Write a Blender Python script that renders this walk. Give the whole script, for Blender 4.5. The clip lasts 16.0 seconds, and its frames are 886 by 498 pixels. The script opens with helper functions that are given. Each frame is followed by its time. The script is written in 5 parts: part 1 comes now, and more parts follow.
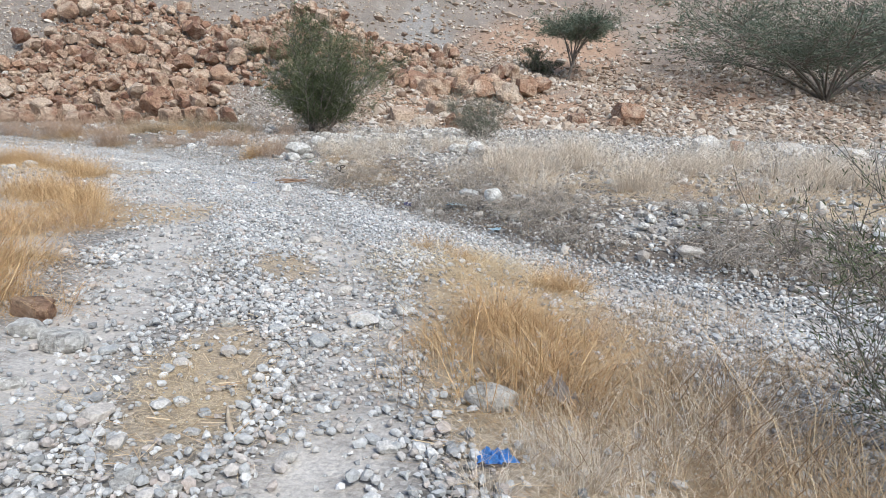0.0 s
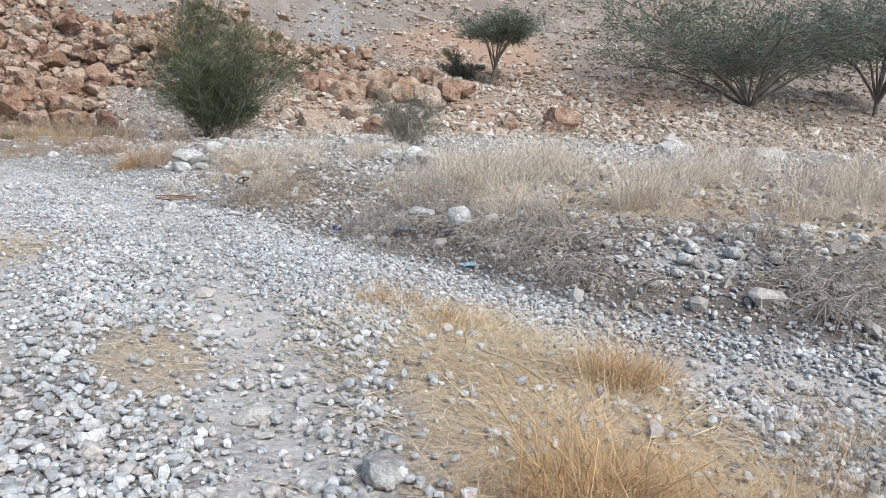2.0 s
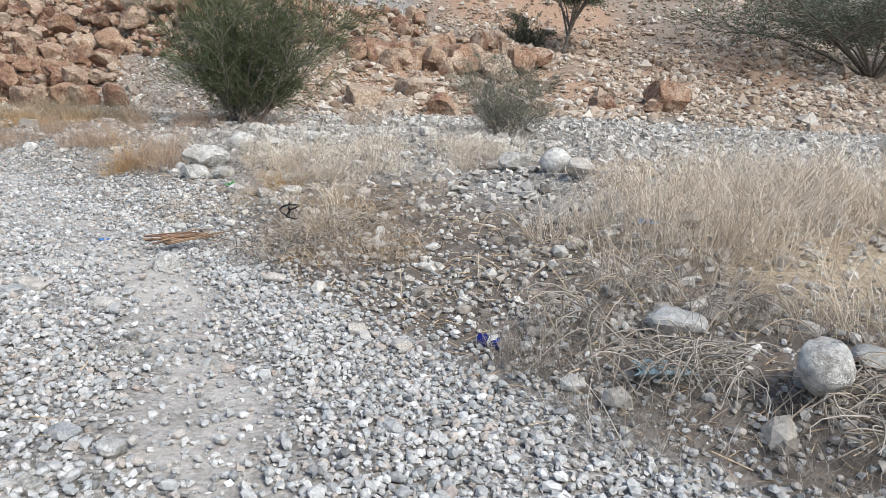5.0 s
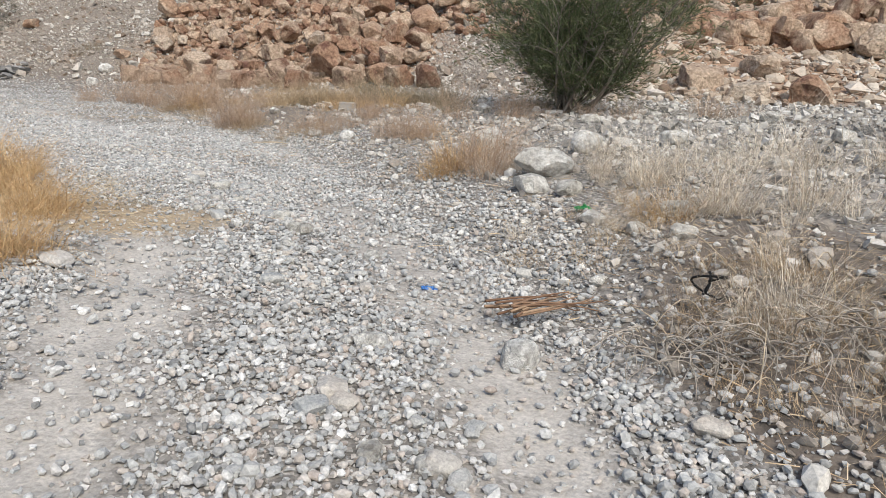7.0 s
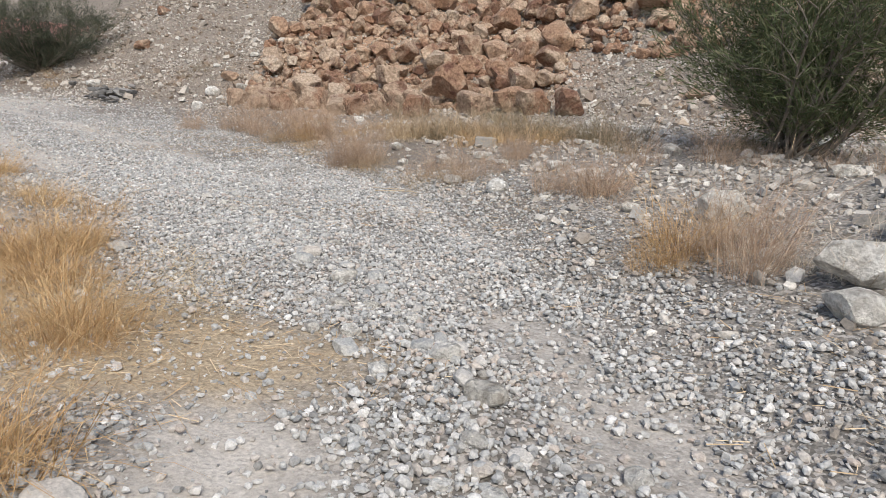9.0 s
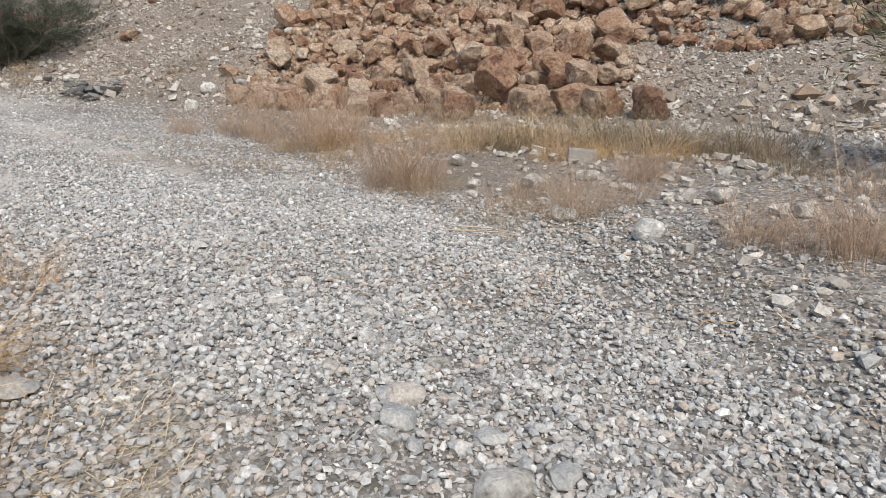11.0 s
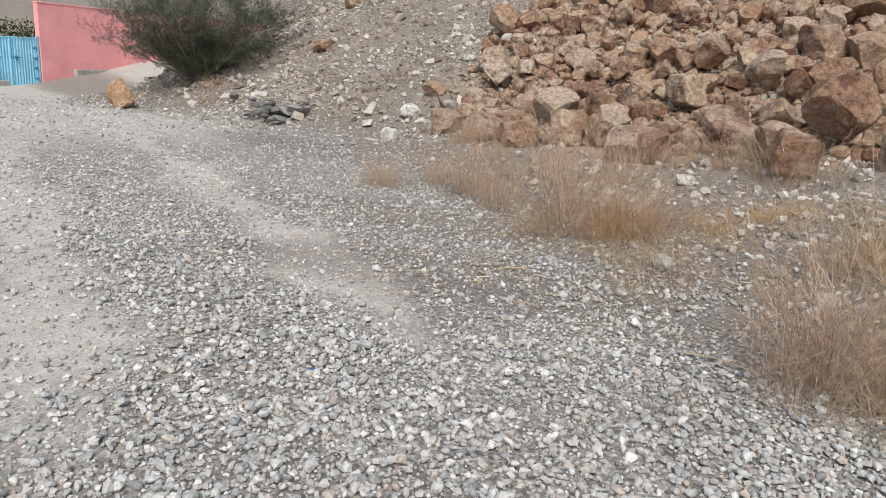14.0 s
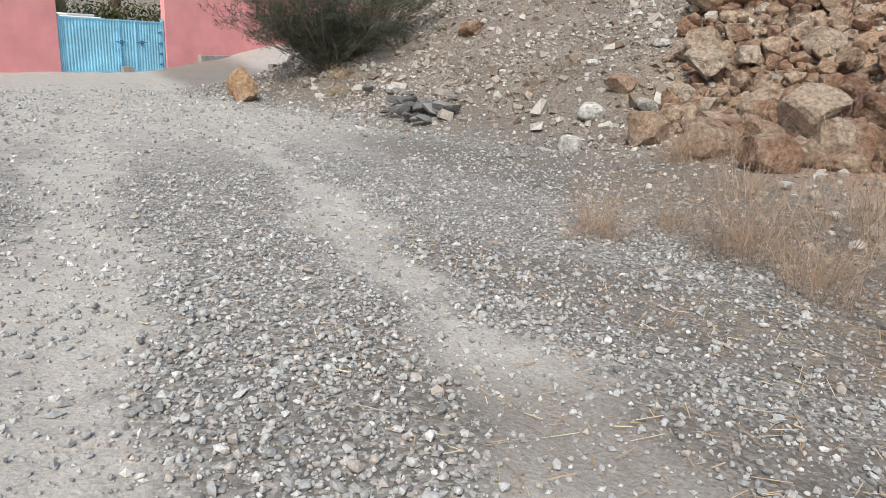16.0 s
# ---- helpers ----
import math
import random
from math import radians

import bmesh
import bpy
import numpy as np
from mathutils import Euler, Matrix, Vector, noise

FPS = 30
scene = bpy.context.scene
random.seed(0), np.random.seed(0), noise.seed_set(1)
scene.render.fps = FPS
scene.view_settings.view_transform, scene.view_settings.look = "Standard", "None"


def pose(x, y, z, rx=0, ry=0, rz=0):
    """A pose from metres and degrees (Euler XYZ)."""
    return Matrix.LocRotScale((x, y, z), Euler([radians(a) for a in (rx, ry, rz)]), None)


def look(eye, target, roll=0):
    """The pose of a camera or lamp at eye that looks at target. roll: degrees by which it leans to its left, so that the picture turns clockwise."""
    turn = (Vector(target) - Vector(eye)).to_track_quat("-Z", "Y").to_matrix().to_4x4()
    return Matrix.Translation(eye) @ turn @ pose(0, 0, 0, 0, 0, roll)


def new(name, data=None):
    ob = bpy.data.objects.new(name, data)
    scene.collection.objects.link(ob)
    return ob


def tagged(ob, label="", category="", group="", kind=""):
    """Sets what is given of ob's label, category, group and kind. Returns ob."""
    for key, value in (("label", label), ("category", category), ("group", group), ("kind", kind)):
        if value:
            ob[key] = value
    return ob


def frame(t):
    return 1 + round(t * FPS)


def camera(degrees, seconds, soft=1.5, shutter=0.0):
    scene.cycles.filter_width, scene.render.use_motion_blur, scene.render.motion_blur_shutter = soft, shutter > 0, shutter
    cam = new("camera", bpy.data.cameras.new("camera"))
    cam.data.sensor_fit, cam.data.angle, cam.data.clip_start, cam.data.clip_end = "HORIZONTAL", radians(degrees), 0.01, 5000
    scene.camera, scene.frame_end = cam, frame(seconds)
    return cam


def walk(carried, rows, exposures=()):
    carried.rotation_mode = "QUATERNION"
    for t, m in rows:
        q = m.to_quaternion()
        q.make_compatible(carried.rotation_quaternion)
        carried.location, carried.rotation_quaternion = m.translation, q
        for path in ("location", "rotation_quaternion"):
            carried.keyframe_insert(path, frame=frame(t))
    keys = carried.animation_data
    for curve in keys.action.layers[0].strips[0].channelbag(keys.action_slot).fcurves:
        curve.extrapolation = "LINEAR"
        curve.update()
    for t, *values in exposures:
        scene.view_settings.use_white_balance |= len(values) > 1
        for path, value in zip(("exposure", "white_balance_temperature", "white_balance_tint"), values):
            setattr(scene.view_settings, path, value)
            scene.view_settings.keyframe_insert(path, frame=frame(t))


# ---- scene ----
cam = camera(64.0, 16.0, soft=0.78)
PATH = [
    (0, (2.553, -1.797, 1.354), (2.267, 0.149, 0.991), 3.3),
    (0.5, (2.312, -1.237, 1.28), (2.108, 0.724, 0.943), 3.3),
    (1, (2.103, -0.598, 1.225), (1.95, 1.368, 0.891), 3.3),
    (1.5, (1.929, -0.007, 1.17), (1.812, 1.964, 0.848), 3.3),
    (2, (1.797, 0.679, 1.153), (1.766, 2.653, 0.836), 3.3),
    (2.5, (1.612, 1.392, 1.137), (1.632, 3.368, 0.829), 3.3),
    (3, (1.466, 2.041, 1.12), (1.51, 4.016, 0.812), 3.3),
    (3.2, (1.374, 2.29, 1.094), (1.426, 4.266, 0.794), 3.3),
    (5.3, (0.291, 4.962, 1.323), (0.091, 6.907, 0.903), 3.5),
    (5.5, (0.17, 5.172, 1.313), (-0.11, 7.105, 0.881), 3.6),
    (6, (-0.107, 5.66, 1.365), (-0.584, 7.545, 0.897), 3.5),
    (6.5, (-0.47, 6.122, 1.383), (-1.104, 7.952, 0.886), 3.5),
    (7, (-0.871, 6.577, 1.385), (-1.695, 8.327, 0.875), 3.6),
    (7.5, (-1.288, 7.055, 1.383), (-2.216, 8.751, 0.869), 3.5),
    (8, (-1.83, 7.478, 1.395), (-2.83, 9.14, 0.907), 3.6),
    (8.5, (-2.314, 7.929, 1.446), (-3.371, 9.557, 0.965), 3.4),
    (10.8, (-4.798, 10.01, 1.269), (-5.846, 11.647, 0.796), 3.9),
    (11, (-5.068, 10.208, 1.246), (-6.117, 11.844, 0.772), 3.8),
    (11.5, (-5.651, 10.63, 1.286), (-6.728, 12.246, 0.809), 3.8),
    (12, (-6.233, 10.995, 1.336), (-7.358, 12.571, 0.833), 3.8),
    (12.5, (-6.808, 11.387, 1.412), (-8.044, 12.878, 0.912), 3.7),
    (13, (-7.349, 11.851, 1.466), (-8.652, 13.282, 0.965), 3.6),
    (13.5, (-7.932, 12.219, 1.481), (-9.291, 13.599, 0.983), 3.5),
    (14, (-8.532, 12.618, 1.475), (-9.945, 13.942, 0.975), 3.5),
    (14.5, (-9.192, 12.969, 1.47), (-10.688, 14.198, 0.969), 3.3),
    (15, (-9.883, 13.28, 1.479), (-11.416, 14.448, 0.943), 3.4),
    (15.5, (-10.633, 13.44, 1.469), (-12.183, 14.578, 0.918), 3.5),
    (16, (-11.33, 13.589, 1.497), (-12.912, 14.675, 0.934), 3.3),
]
walk(cam, [(t, look(eye, target, roll)) for t, eye, target, roll in PATH],
     [(0, 0.78, 5950, 6), (3.2, 0.86, 5900, 6), (6.0, 0.73, 6340, 6), (9.0, 0.62, 6540, 8), (16, 0.60, 6490, 6)])

# ---- world, sun, exposure ----
world = bpy.data.worlds.new("evening_sky")
scene.world = world
world.use_nodes = True
sky = world.node_tree.nodes.new("ShaderNodeTexSky")
sky.sky_type, sky.sun_disc = "NISHITA", False
sky.sun_elevation, sky.sun_rotation = radians(50), radians(137)
sky.dust_density, sky.air_density = 2.5, 1.0
back = world.node_tree.nodes["Background"]
world.node_tree.links.new(sky.outputs[0], back.inputs[0])
back.inputs[1].default_value = 0.098
sun_data = bpy.data.lights.new("sun", "SUN")
sun_data.energy, sun_data.angle, sun_data.color = 1.8, radians(22), (1.0, 0.94, 0.86)
sun = new("sun", sun_data)
sun.matrix_world = look((0, 0, 30), (-5.2, 5.6, 21.0))


# ---- materials ----
def material(name, rough=0.9, metal=0.0):
    m = bpy.data.materials.new(name)
    m.use_nodes = True
    n = m.node_tree.nodes
    b = n["Principled BSDF"]
    b.inputs["Roughness"].default_value = rough
    b.inputs["Metallic"].default_value = metal
    b.inputs["Specular IOR Level"].default_value = 0.25
    return m, n, m.node_tree.links, b


def noise_node(n, links, scale, detail=5, rough=0.6, coord="Object", vec=None):
    t = n.new("ShaderNodeTexNoise")
    t.inputs["Scale"].default_value, t.inputs["Detail"].default_value, t.inputs["Roughness"].default_value = scale, detail, rough
    if vec is None:
        c = n.new("ShaderNodeTexCoord")
        vec = c.outputs[coord]
    links.new(vec, t.inputs["Vector"])
    return t


def ramp(n, links, fac, stops):
    r = n.new("ShaderNodeValToRGB")
    e = r.color_ramp.elements
    while len(e) < len(stops):
        e.new(0.5)
    for el, (p, c) in zip(e, stops):
        el.position, el.color = p, (*c, 1)
    links.new(fac, r.inputs[0])
    return r


def mix(n, links, fac, a, b, mode="MIX"):
    m = n.new("ShaderNodeMix")
    m.data_type, m.blend_type = "RGBA", mode
    for socket, value in ((m.inputs[0], fac), (m.inputs[6], a), (m.inputs[7], b)):
        if isinstance(value, (int, float)):
            socket.default_value = value
        elif isinstance(value, tuple):
            socket.default_value = (*value, 1)
        else:
            links.new(value, socket)
    return m.outputs[2]


def bump(n, links, b, height, strength, distance):
    u = n.new("ShaderNodeBump")
    u.inputs["Strength"].default_value, u.inputs["Distance"].default_value = strength, distance
    links.new(height, u.inputs["Height"])
    links.new(u.outputs[0], b.inputs["Normal"])


def stone_material(name, stops, tint, island=True, patina=0.35, grain=30.0, relief=0.012):
    """Stone whose tone varies from piece to piece, with lichen-pale and rust patches."""
    m, n, links, b = material(name, 0.92)
    if island:
        g = n.new("ShaderNodeNewGeometry")
        pick = g.outputs["Random Per Island"]
    else:
        g = n.new("ShaderNodeObjectInfo")
        pick = g.outputs["Random"]
    base = ramp(n, links, pick, stops).outputs[0]
    big = noise_node(n, links, grain * 0.12)
    blot = ramp(n, links, big.outputs[0], [(0.42, (0, 0, 0)), (0.62, (1, 1, 1))])
    f = n.new("ShaderNodeMath")
    f.operation = "MULTIPLY"
    links.new(blot.outputs[0], f.inputs[0])
    f.inputs[1].default_value = patina
    col = mix(n, links, f.outputs[0], base, tint)
    fine = noise_node(n, links, grain, 8, 0.7)
    speck = ramp(n, links, fine.outputs[0], [(0.3, (0.62, 0.62, 0.62)), (0.7, (1.2, 1.2, 1.2))])
    links.new(mix(n, links, 1.0, col, speck.outputs[0], "MULTIPLY"), b.inputs["Base Color"])
    bump(n, links, b, fine.outputs[0], 0.8, relief)
    return m


def plain_material(name, colour, rough=0.6, metal=0.0, wear=0.25, scale=6.0, relief=0.002):
    m, n, links, b = material(name, rough, metal)
    a = noise_node(n, links, scale)
    f = noise_node(n, links, scale * 14, 6, 0.7)
    dark = tuple(c * (1 - wear) for c in colour)
    light = tuple(min(1, c * (1 + wear * 0.5)) for c in colour)
    c1 = ramp(n, links, a.outputs[0], [(0.35, dark), (0.65, light)]).outputs[0]
    links.new(c1, b.inputs["Base Color"])
    bump(n, links, b, f.outputs[0], 0.5, relief)
    return m


def ground_material():
    """Dust, gravel grit, dark litter soil and hill earth, laid out by the ground's own cover attributes."""
    m, n, links, b = material("ground_earth", 0.97)
    cover = n.new("ShaderNodeVertexColor")
    cover.layer_name = "cover"
    sep = n.new("ShaderNodeSeparateColor")
    links.new(cover.outputs[0], sep.inputs[0])
    hill = n.new("ShaderNodeVertexColor")
    hill.layer_name = "cover_b"
    sep_b = n.new("ShaderNodeSeparateColor")
    links.new(hill.outputs[0], sep_b.inputs[0])
    large = noise_node(n, links, 0.7, 6, 0.62)
    mid = noise_node(n, links, 5.0, 6, 0.65)
    fine = noise_node(n, links, 45.0, 6, 0.7)
    cell = n.new("ShaderNodeTexVoronoi")
    cell.inputs["Scale"].default_value = 48.0
    c = n.new("ShaderNodeTexCoord")
    links.new(c.outputs["Object"], cell.inputs["Vector"])
    cell_grey = n.new("ShaderNodeSeparateColor")
    links.new(cell.outputs["Color"], cell_grey.inputs[0])
    # grit tones lowered to paint in the shade of gaps between stones
    grit = ramp(n, links, cell_grey.outputs[0], [(0.0, (0.13, 0.12, 0.108)), (0.4, (0.24, 0.222, 0.20)), (0.8, (0.36, 0.335, 0.305)), (1.0, (0.52, 0.49, 0.46))]).outputs[0]
    dust = ramp(n, links, mid.outputs[0], [(0.3, (0.45, 0.412, 0.368)), (0.7, (0.58, 0.54, 0.492))]).outputs[0]
    soil = ramp(n, links, mid.outputs[0], [(0.3, (0.115, 0.096, 0.08)), (0.7, (0.25, 0.21, 0.175))]).outputs[0]
    straw = ramp(n, links, fine.outputs[0], [(0.3, (0.34, 0.265, 0.18)), (0.7, (0.54, 0.44, 0.31))]).outputs[0]
    earth = ramp(n, links, large.outputs[0], [(0.3, (0.225, 0.198, 0.17)), (0.5, (0.25, 0.215, 0.182)), (0.7, (0.335, 0.30, 0.262))]).outputs[0]
    red = ramp(n, links, mid.outputs[0], [(0.3, (0.33, 0.215, 0.145)), (0.7, (0.44, 0.31, 0.22))]).outputs[0]

    def soft(socket, strength=0.35):
        a = n.new("ShaderNodeMath")
        a.operation = "MULTIPLY_ADD"
        links.new(mid.outputs[0], a.inputs[0])
        a.inputs[1].default_value, a.inputs[2].default_value = strength * 2, -strength
        s = n.new("ShaderNodeMath")
        s.operation = "ADD"
        links.new(a.outputs[0], s.inputs[0])
        links.new(socket, s.inputs[1])
        r = n.new("ShaderNodeMapRange")
        r.inputs[1].default_value, r.inputs[2].default_value = 0.25, 0.75
        links.new(s.outputs[0], r.inputs[0])
        return r.outputs[0]

    col = mix(n, links, soft(sep.outputs[0]), grit, dust)
    col = mix(n, links, soft(sep.outputs[1]), col, soil)
    col = mix(n, links, soft(sep.outputs[2]), col, straw)
    chips = ramp(n, links, cell_grey.outputs[1], [(0.0, (0.45, 0.42, 0.4)), (0.5, (0.95, 0.95, 0.95)), (1.0, (1.55, 1.52, 1.48))]).outputs[0]
    earth = mix(n, links, 0.8, earth, chips, "MULTIPLY")
    red = mix(n, links, 0.6, red, chips, "MULTIPLY")
    col = mix(n, links, soft(sep_b.outputs[0]), col, earth)
    col = mix(n, links, soft(sep_b.outputs[1]), col, red)
    speck = ramp(n, links, fine.outputs[0], [(0.3, (0.68, 0.68, 0.68)), (0.7, (1.2, 1.2, 1.2))])
    links.new(mix(n, links, 1.0, col, speck.outputs[0], "MULTIPLY"), b.inputs["Base Color"])
    add = n.new("ShaderNodeMath")
    add.operation = "MULTIPLY_ADD"
    links.new(cell.outputs["Distance"], add.inputs[0])
    add.inputs[1].default_value = -0.6
    links.new(fine.outputs[0], add.inputs[2])
    bump(n, links, b, add.outputs[0], 0.55, 0.014)
    return m


M_GROUND = ground_material()
M_GRAVEL = stone_material("river_gravel", [(0.0, (0.22, 0.22, 0.215)), (0.14, (0.37, 0.373, 0.368)), (0.48, (0.51, 0.512, 0.50)), (0.6, (0.46, 0.39, 0.34)), (0.68, (0.55, 0.495, 0.44)), (0.78, (0.56, 0.555, 0.54)), (0.94, (0.67, 0.655, 0.63)), (1.0, (0.82, 0.805, 0.78))], (0.58, 0.55, 0.51), True, 0.25, 60, 0.004)
M_SCREE = stone_material("scree_stones", [(0.0, (0.22, 0.165, 0.125)), (0.35, (0.34, 0.295, 0.25)), (0.7, (0.46, 0.42, 0.37)), (1.0, (0.68, 0.65, 0.60))], (0.40, 0.31, 0.235), True, 0.3, 30, 0.006)
M_BANK = stone_material("bank_pebbles", [(0.0, (0.22, 0.195, 0.17)), (0.3, (0.38, 0.345, 0.305)), (0.7, (0.55, 0.515, 0.465)), (1.0, (0.80, 0.775, 0.73))], (0.40, 0.34, 0.28), True, 0.3, 60, 0.004)
M_HILL = stone_material("hill_stones", [(0.0, (0.23, 0.16, 0.115)), (0.35, (0.39, 0.31, 0.235)), (0.7, (0.52, 0.445, 0.36)), (1.0, (0.72, 0.67, 0.60))], (0.44, 0.31, 0.22), True, 0.3, 30, 0.006)
M_BENCH = stone_material("bench_stones", [(0.0, (0.24, 0.225, 0.205)), (0.3, (0.41, 0.39, 0.36)), (0.7, (0.56, 0.535, 0.50)), (1.0, (0.76, 0.74, 0.70))], (0.52, 0.46, 0.39), True, 0.3, 50, 0.004)


def boulder_material(name, stops, cream, dark, island):
    """Broken rust rock: cream fracture faces, maroon stains and a coarse pitted surface."""
    m, n, links, b = material(name, 0.95)
    if island:
        pick = n.new("ShaderNodeNewGeometry").outputs["Random Per Island"]
    else:
        pick = n.new("ShaderNodeObjectInfo").outputs["Random"]
    geo = n.new("ShaderNodeNewGeometry")
    place = geo.outputs["Position"]
    base = ramp(n, links, pick, stops).outputs[0]
    patch = noise_node(n, links, 1.7, 5, 0.6, vec=place)
    pale = ramp(n, links, patch.outputs[0], [(0.46, (0, 0, 0)), (0.62, (1, 1, 1))])
    col = mix(n, links, pale.outputs[0], base, cream)
    stain = noise_node(n, links, 2.9, 6, 0.7, vec=place)
    spots = ramp(n, links, stain.outputs[0], [(0.33, (1, 1, 1)), (0.45, (0, 0, 0))])
    col = mix(n, links, spots.outputs[0], col, dark)
    fine = noise_node(n, links, 16.0, 9, 0.72, vec=place)
    speck = ramp(n, links, fine.outputs[0], [(0.34, (0.5, 0.47, 0.44)), (0.66, (1.35, 1.35, 1.35))])
    links.new(mix(n, links, 1.0, col, speck.outputs[0], "MULTIPLY"), b.inputs["Base Color"])
    rough = noise_node(n, links, 5.0, 9, 0.68, vec=place)
    bump(n, links, b, rough.outputs[0], 1.0, 0.16)
    return m


RUST = [(0.0, (0.21, 0.12, 0.085)), (0.25, (0.33, 0.195, 0.13)), (0.6, (0.43, 0.28, 0.19)), (0.85, (0.50, 0.38, 0.285)), (1.0, (0.58, 0.50, 0.41))]
M_BOULDER = boulder_material("rust_boulder", RUST, (0.57, 0.445, 0.335), (0.20, 0.105, 0.08), False)
M_BOULDER_FAR = boulder_material("rust_rocks", RUST, (0.57, 0.445, 0.335), (0.20, 0.105, 0.08), True)
M_ORANGE = boulder_material("orange_rock", [(0.0, (0.46, 0.29, 0.17)), (1.0, (0.48, 0.31, 0.18))], (0.60, 0.46, 0.33), (0.34, 0.18, 0.10), False)
M_PALE = boulder_material("pale_limestone", [(0.0, (0.56, 0.535, 0.485)), (0.5, (0.68, 0.655, 0.605)), (1.0, (0.78, 0.76, 0.715))], (0.84, 0.825, 0.785), (0.57, 0.54, 0.49), False)
M_CHALK = boulder_material("white_limestone", [(0.0, (0.76, 0.74, 0.69)), (1.0, (0.82, 0.80, 0.76))], (0.86, 0.85, 0.82), (0.66, 0.63, 0.58), False)
M_GREY = stone_material("grey_river_stone", [(0.0, (0.36, 0.37, 0.37)), (0.5, (0.49, 0.49, 0.475)), (0.8, (0.54, 0.48, 0.42)), (1.0, (0.64, 0.62, 0.59))], (0.63, 0.60, 0.55), False, 0.6, 6, 0.012)


# ---- the lie of the land ----
def lerp_line(x, knots):
    ks = np.array(knots, float)
    return np.interp(x, ks[:, 0], ks[:, 1])

def smooth(a, b, x):
    t = np.clip((x - a) / (b - a), 0, 1)
    return t * t * (3 - 2 * t)

# far edge of the track, foot of the hill, as y over x
EDGE = [(-60, 22), (-29, 17.8), (-23, 19.6), (-18.5, 19.7), (-14.6, 18.4), (-11, 16.8), (-7, 14.7), (-3.6, 12.0), (-2, 10.5), (-.6, 9.0), (.6, 7.9), (1.8, 6.7), (3.1, 5.6), (4.4, 4.9), (9, 3.4), (30, -3)]
FOOT = [(-70, 56), (-42, 33), (-34, 25.5), (-29, 19.6), (-26, 19.6), (-23, 20.1), (-19.5, 20.7), (-15.5, 22.3), (-12.5, 23.3), (-9, 22.2), (-5, 21.5), (0, 21.5), (6, 21.5), (12, 22.5), (20, 26), (40, 30)]

def ground(x, y):
    x = np.asarray(x, float); y = np.asarray(y, float)
    d = np.maximum((y - lerp_line(x, EDGE)) * .82, 0)
    amp = lerp_line(x, [(-30, .25), (-22, .35), (-13, .6), (-6, .75), (-2, .95), (2, 1.1), (30, 1.2)])
    tau = lerp_line(x, [(-12, 1.6), (-6, 1.7), (-2, 2.6), (2, 3.0), (30, 3.2)])
    z = amp * (1 - np.exp(-d / tau))
    # cut bank beside the side channel
    z = z + .05 * smooth(.1, .7, d) * smooth(2.6, 1.0, d) * smooth(-.5, 1.5, x)
    h = y - lerp_line(x, FOOT)
    h = .5 * (h + np.sqrt(h * h + .6))
    lin = lerp_line(x, [(-28, .5), (-14, .52), (-10, .48), (-3, .27), (2, .18), (30, .17)])
    quad = lerp_line(x, [(-20, .002), (-6, .003), (2, .0070), (30, .007)])
    hill = lin * h + quad * h * h
    hill = 34 * (1 - np.exp(-hill / 34))
    z = z + hill
    # side channel and track hollow
    z = z - .16 * np.exp(-(((y - lerp_line(x, EDGE) + .75) / .8) ** 2)) * smooth(1.0, 3.2, x)
    z = z - .16 * smooth(-30, -37, x) * smooth(22, 19, y)
    # rise of the drive up to the wall beyond the corner shrub
    z = z + .9 * smooth(-29, -40, x) * smooth(20.5, 27, y)
    return z


LANE_RIGHT = [(-39, 18), (-27, 17.3), (-19, 16.6), (-13.9, 15.65), (-10, 14.85), (-6.7, 13.4), (-4.1, 11.6), (-1.9, 9.6), (-.6, 7.4), (.6, 4.8), (1.3, 3), (1.8, .5), (2, -4)]
LANE_LEFT = [(-39, 17), (-27, 15.6), (-18, 14.3), (-13, 13.55), (-8, 12), (-4.7, 10), (-2.3, 6.9), (-.8, 3.9), (.3, 0.6), (.6, -4)]
VERGE = [(-60, 15), (-27, 13.6), (-14, 12.3), (-11, 12.2), (-9, 12.2), (-7.5, 11.4), (-6.4, 10.45), (-5.3, 9.5), (-4.3, 8.2), (-3.2, 6.8), (-1.6, 4.2), (-.5, 2.4), (0, 1.4), (.2, -4)]


def from_line(x, y, line):
    """Distance of points from an open line of corners."""
    x, y = np.asarray(x, float), np.asarray(y, float)
    best = np.full(np.broadcast(x, y).shape, 1e9)
    for (ax, ay), (bx, by) in zip(line, line[1:]):
        dx, dy = bx - ax, by - ay
        t = np.clip(((x - ax) * dx + (y - ay) * dy) / (dx * dx + dy * dy), 0, 1)
        best = np.minimum(best, np.hypot(x - ax - t * dx, y - ay - t * dy))
    return best


def blob(x, y, cx, cy, rx, ry, turn=0.0):
    c, s = math.cos(radians(turn)), math.sin(radians(turn))
    u, v = (x - cx) * c + (y - cy) * s, -(x - cx) * s + (y - cy) * c
    return np.clip(1.6 * (1.25 - np.sqrt((u / rx) ** 2 + (v / ry) ** 2)), 0, 1)


def left_of_verge(x, y):
    """Positive on the camera's left, off the track."""
    line = np.array(sorted(VERGE))
    return np.interp(x, line[:, 0], line[:, 1]) - y


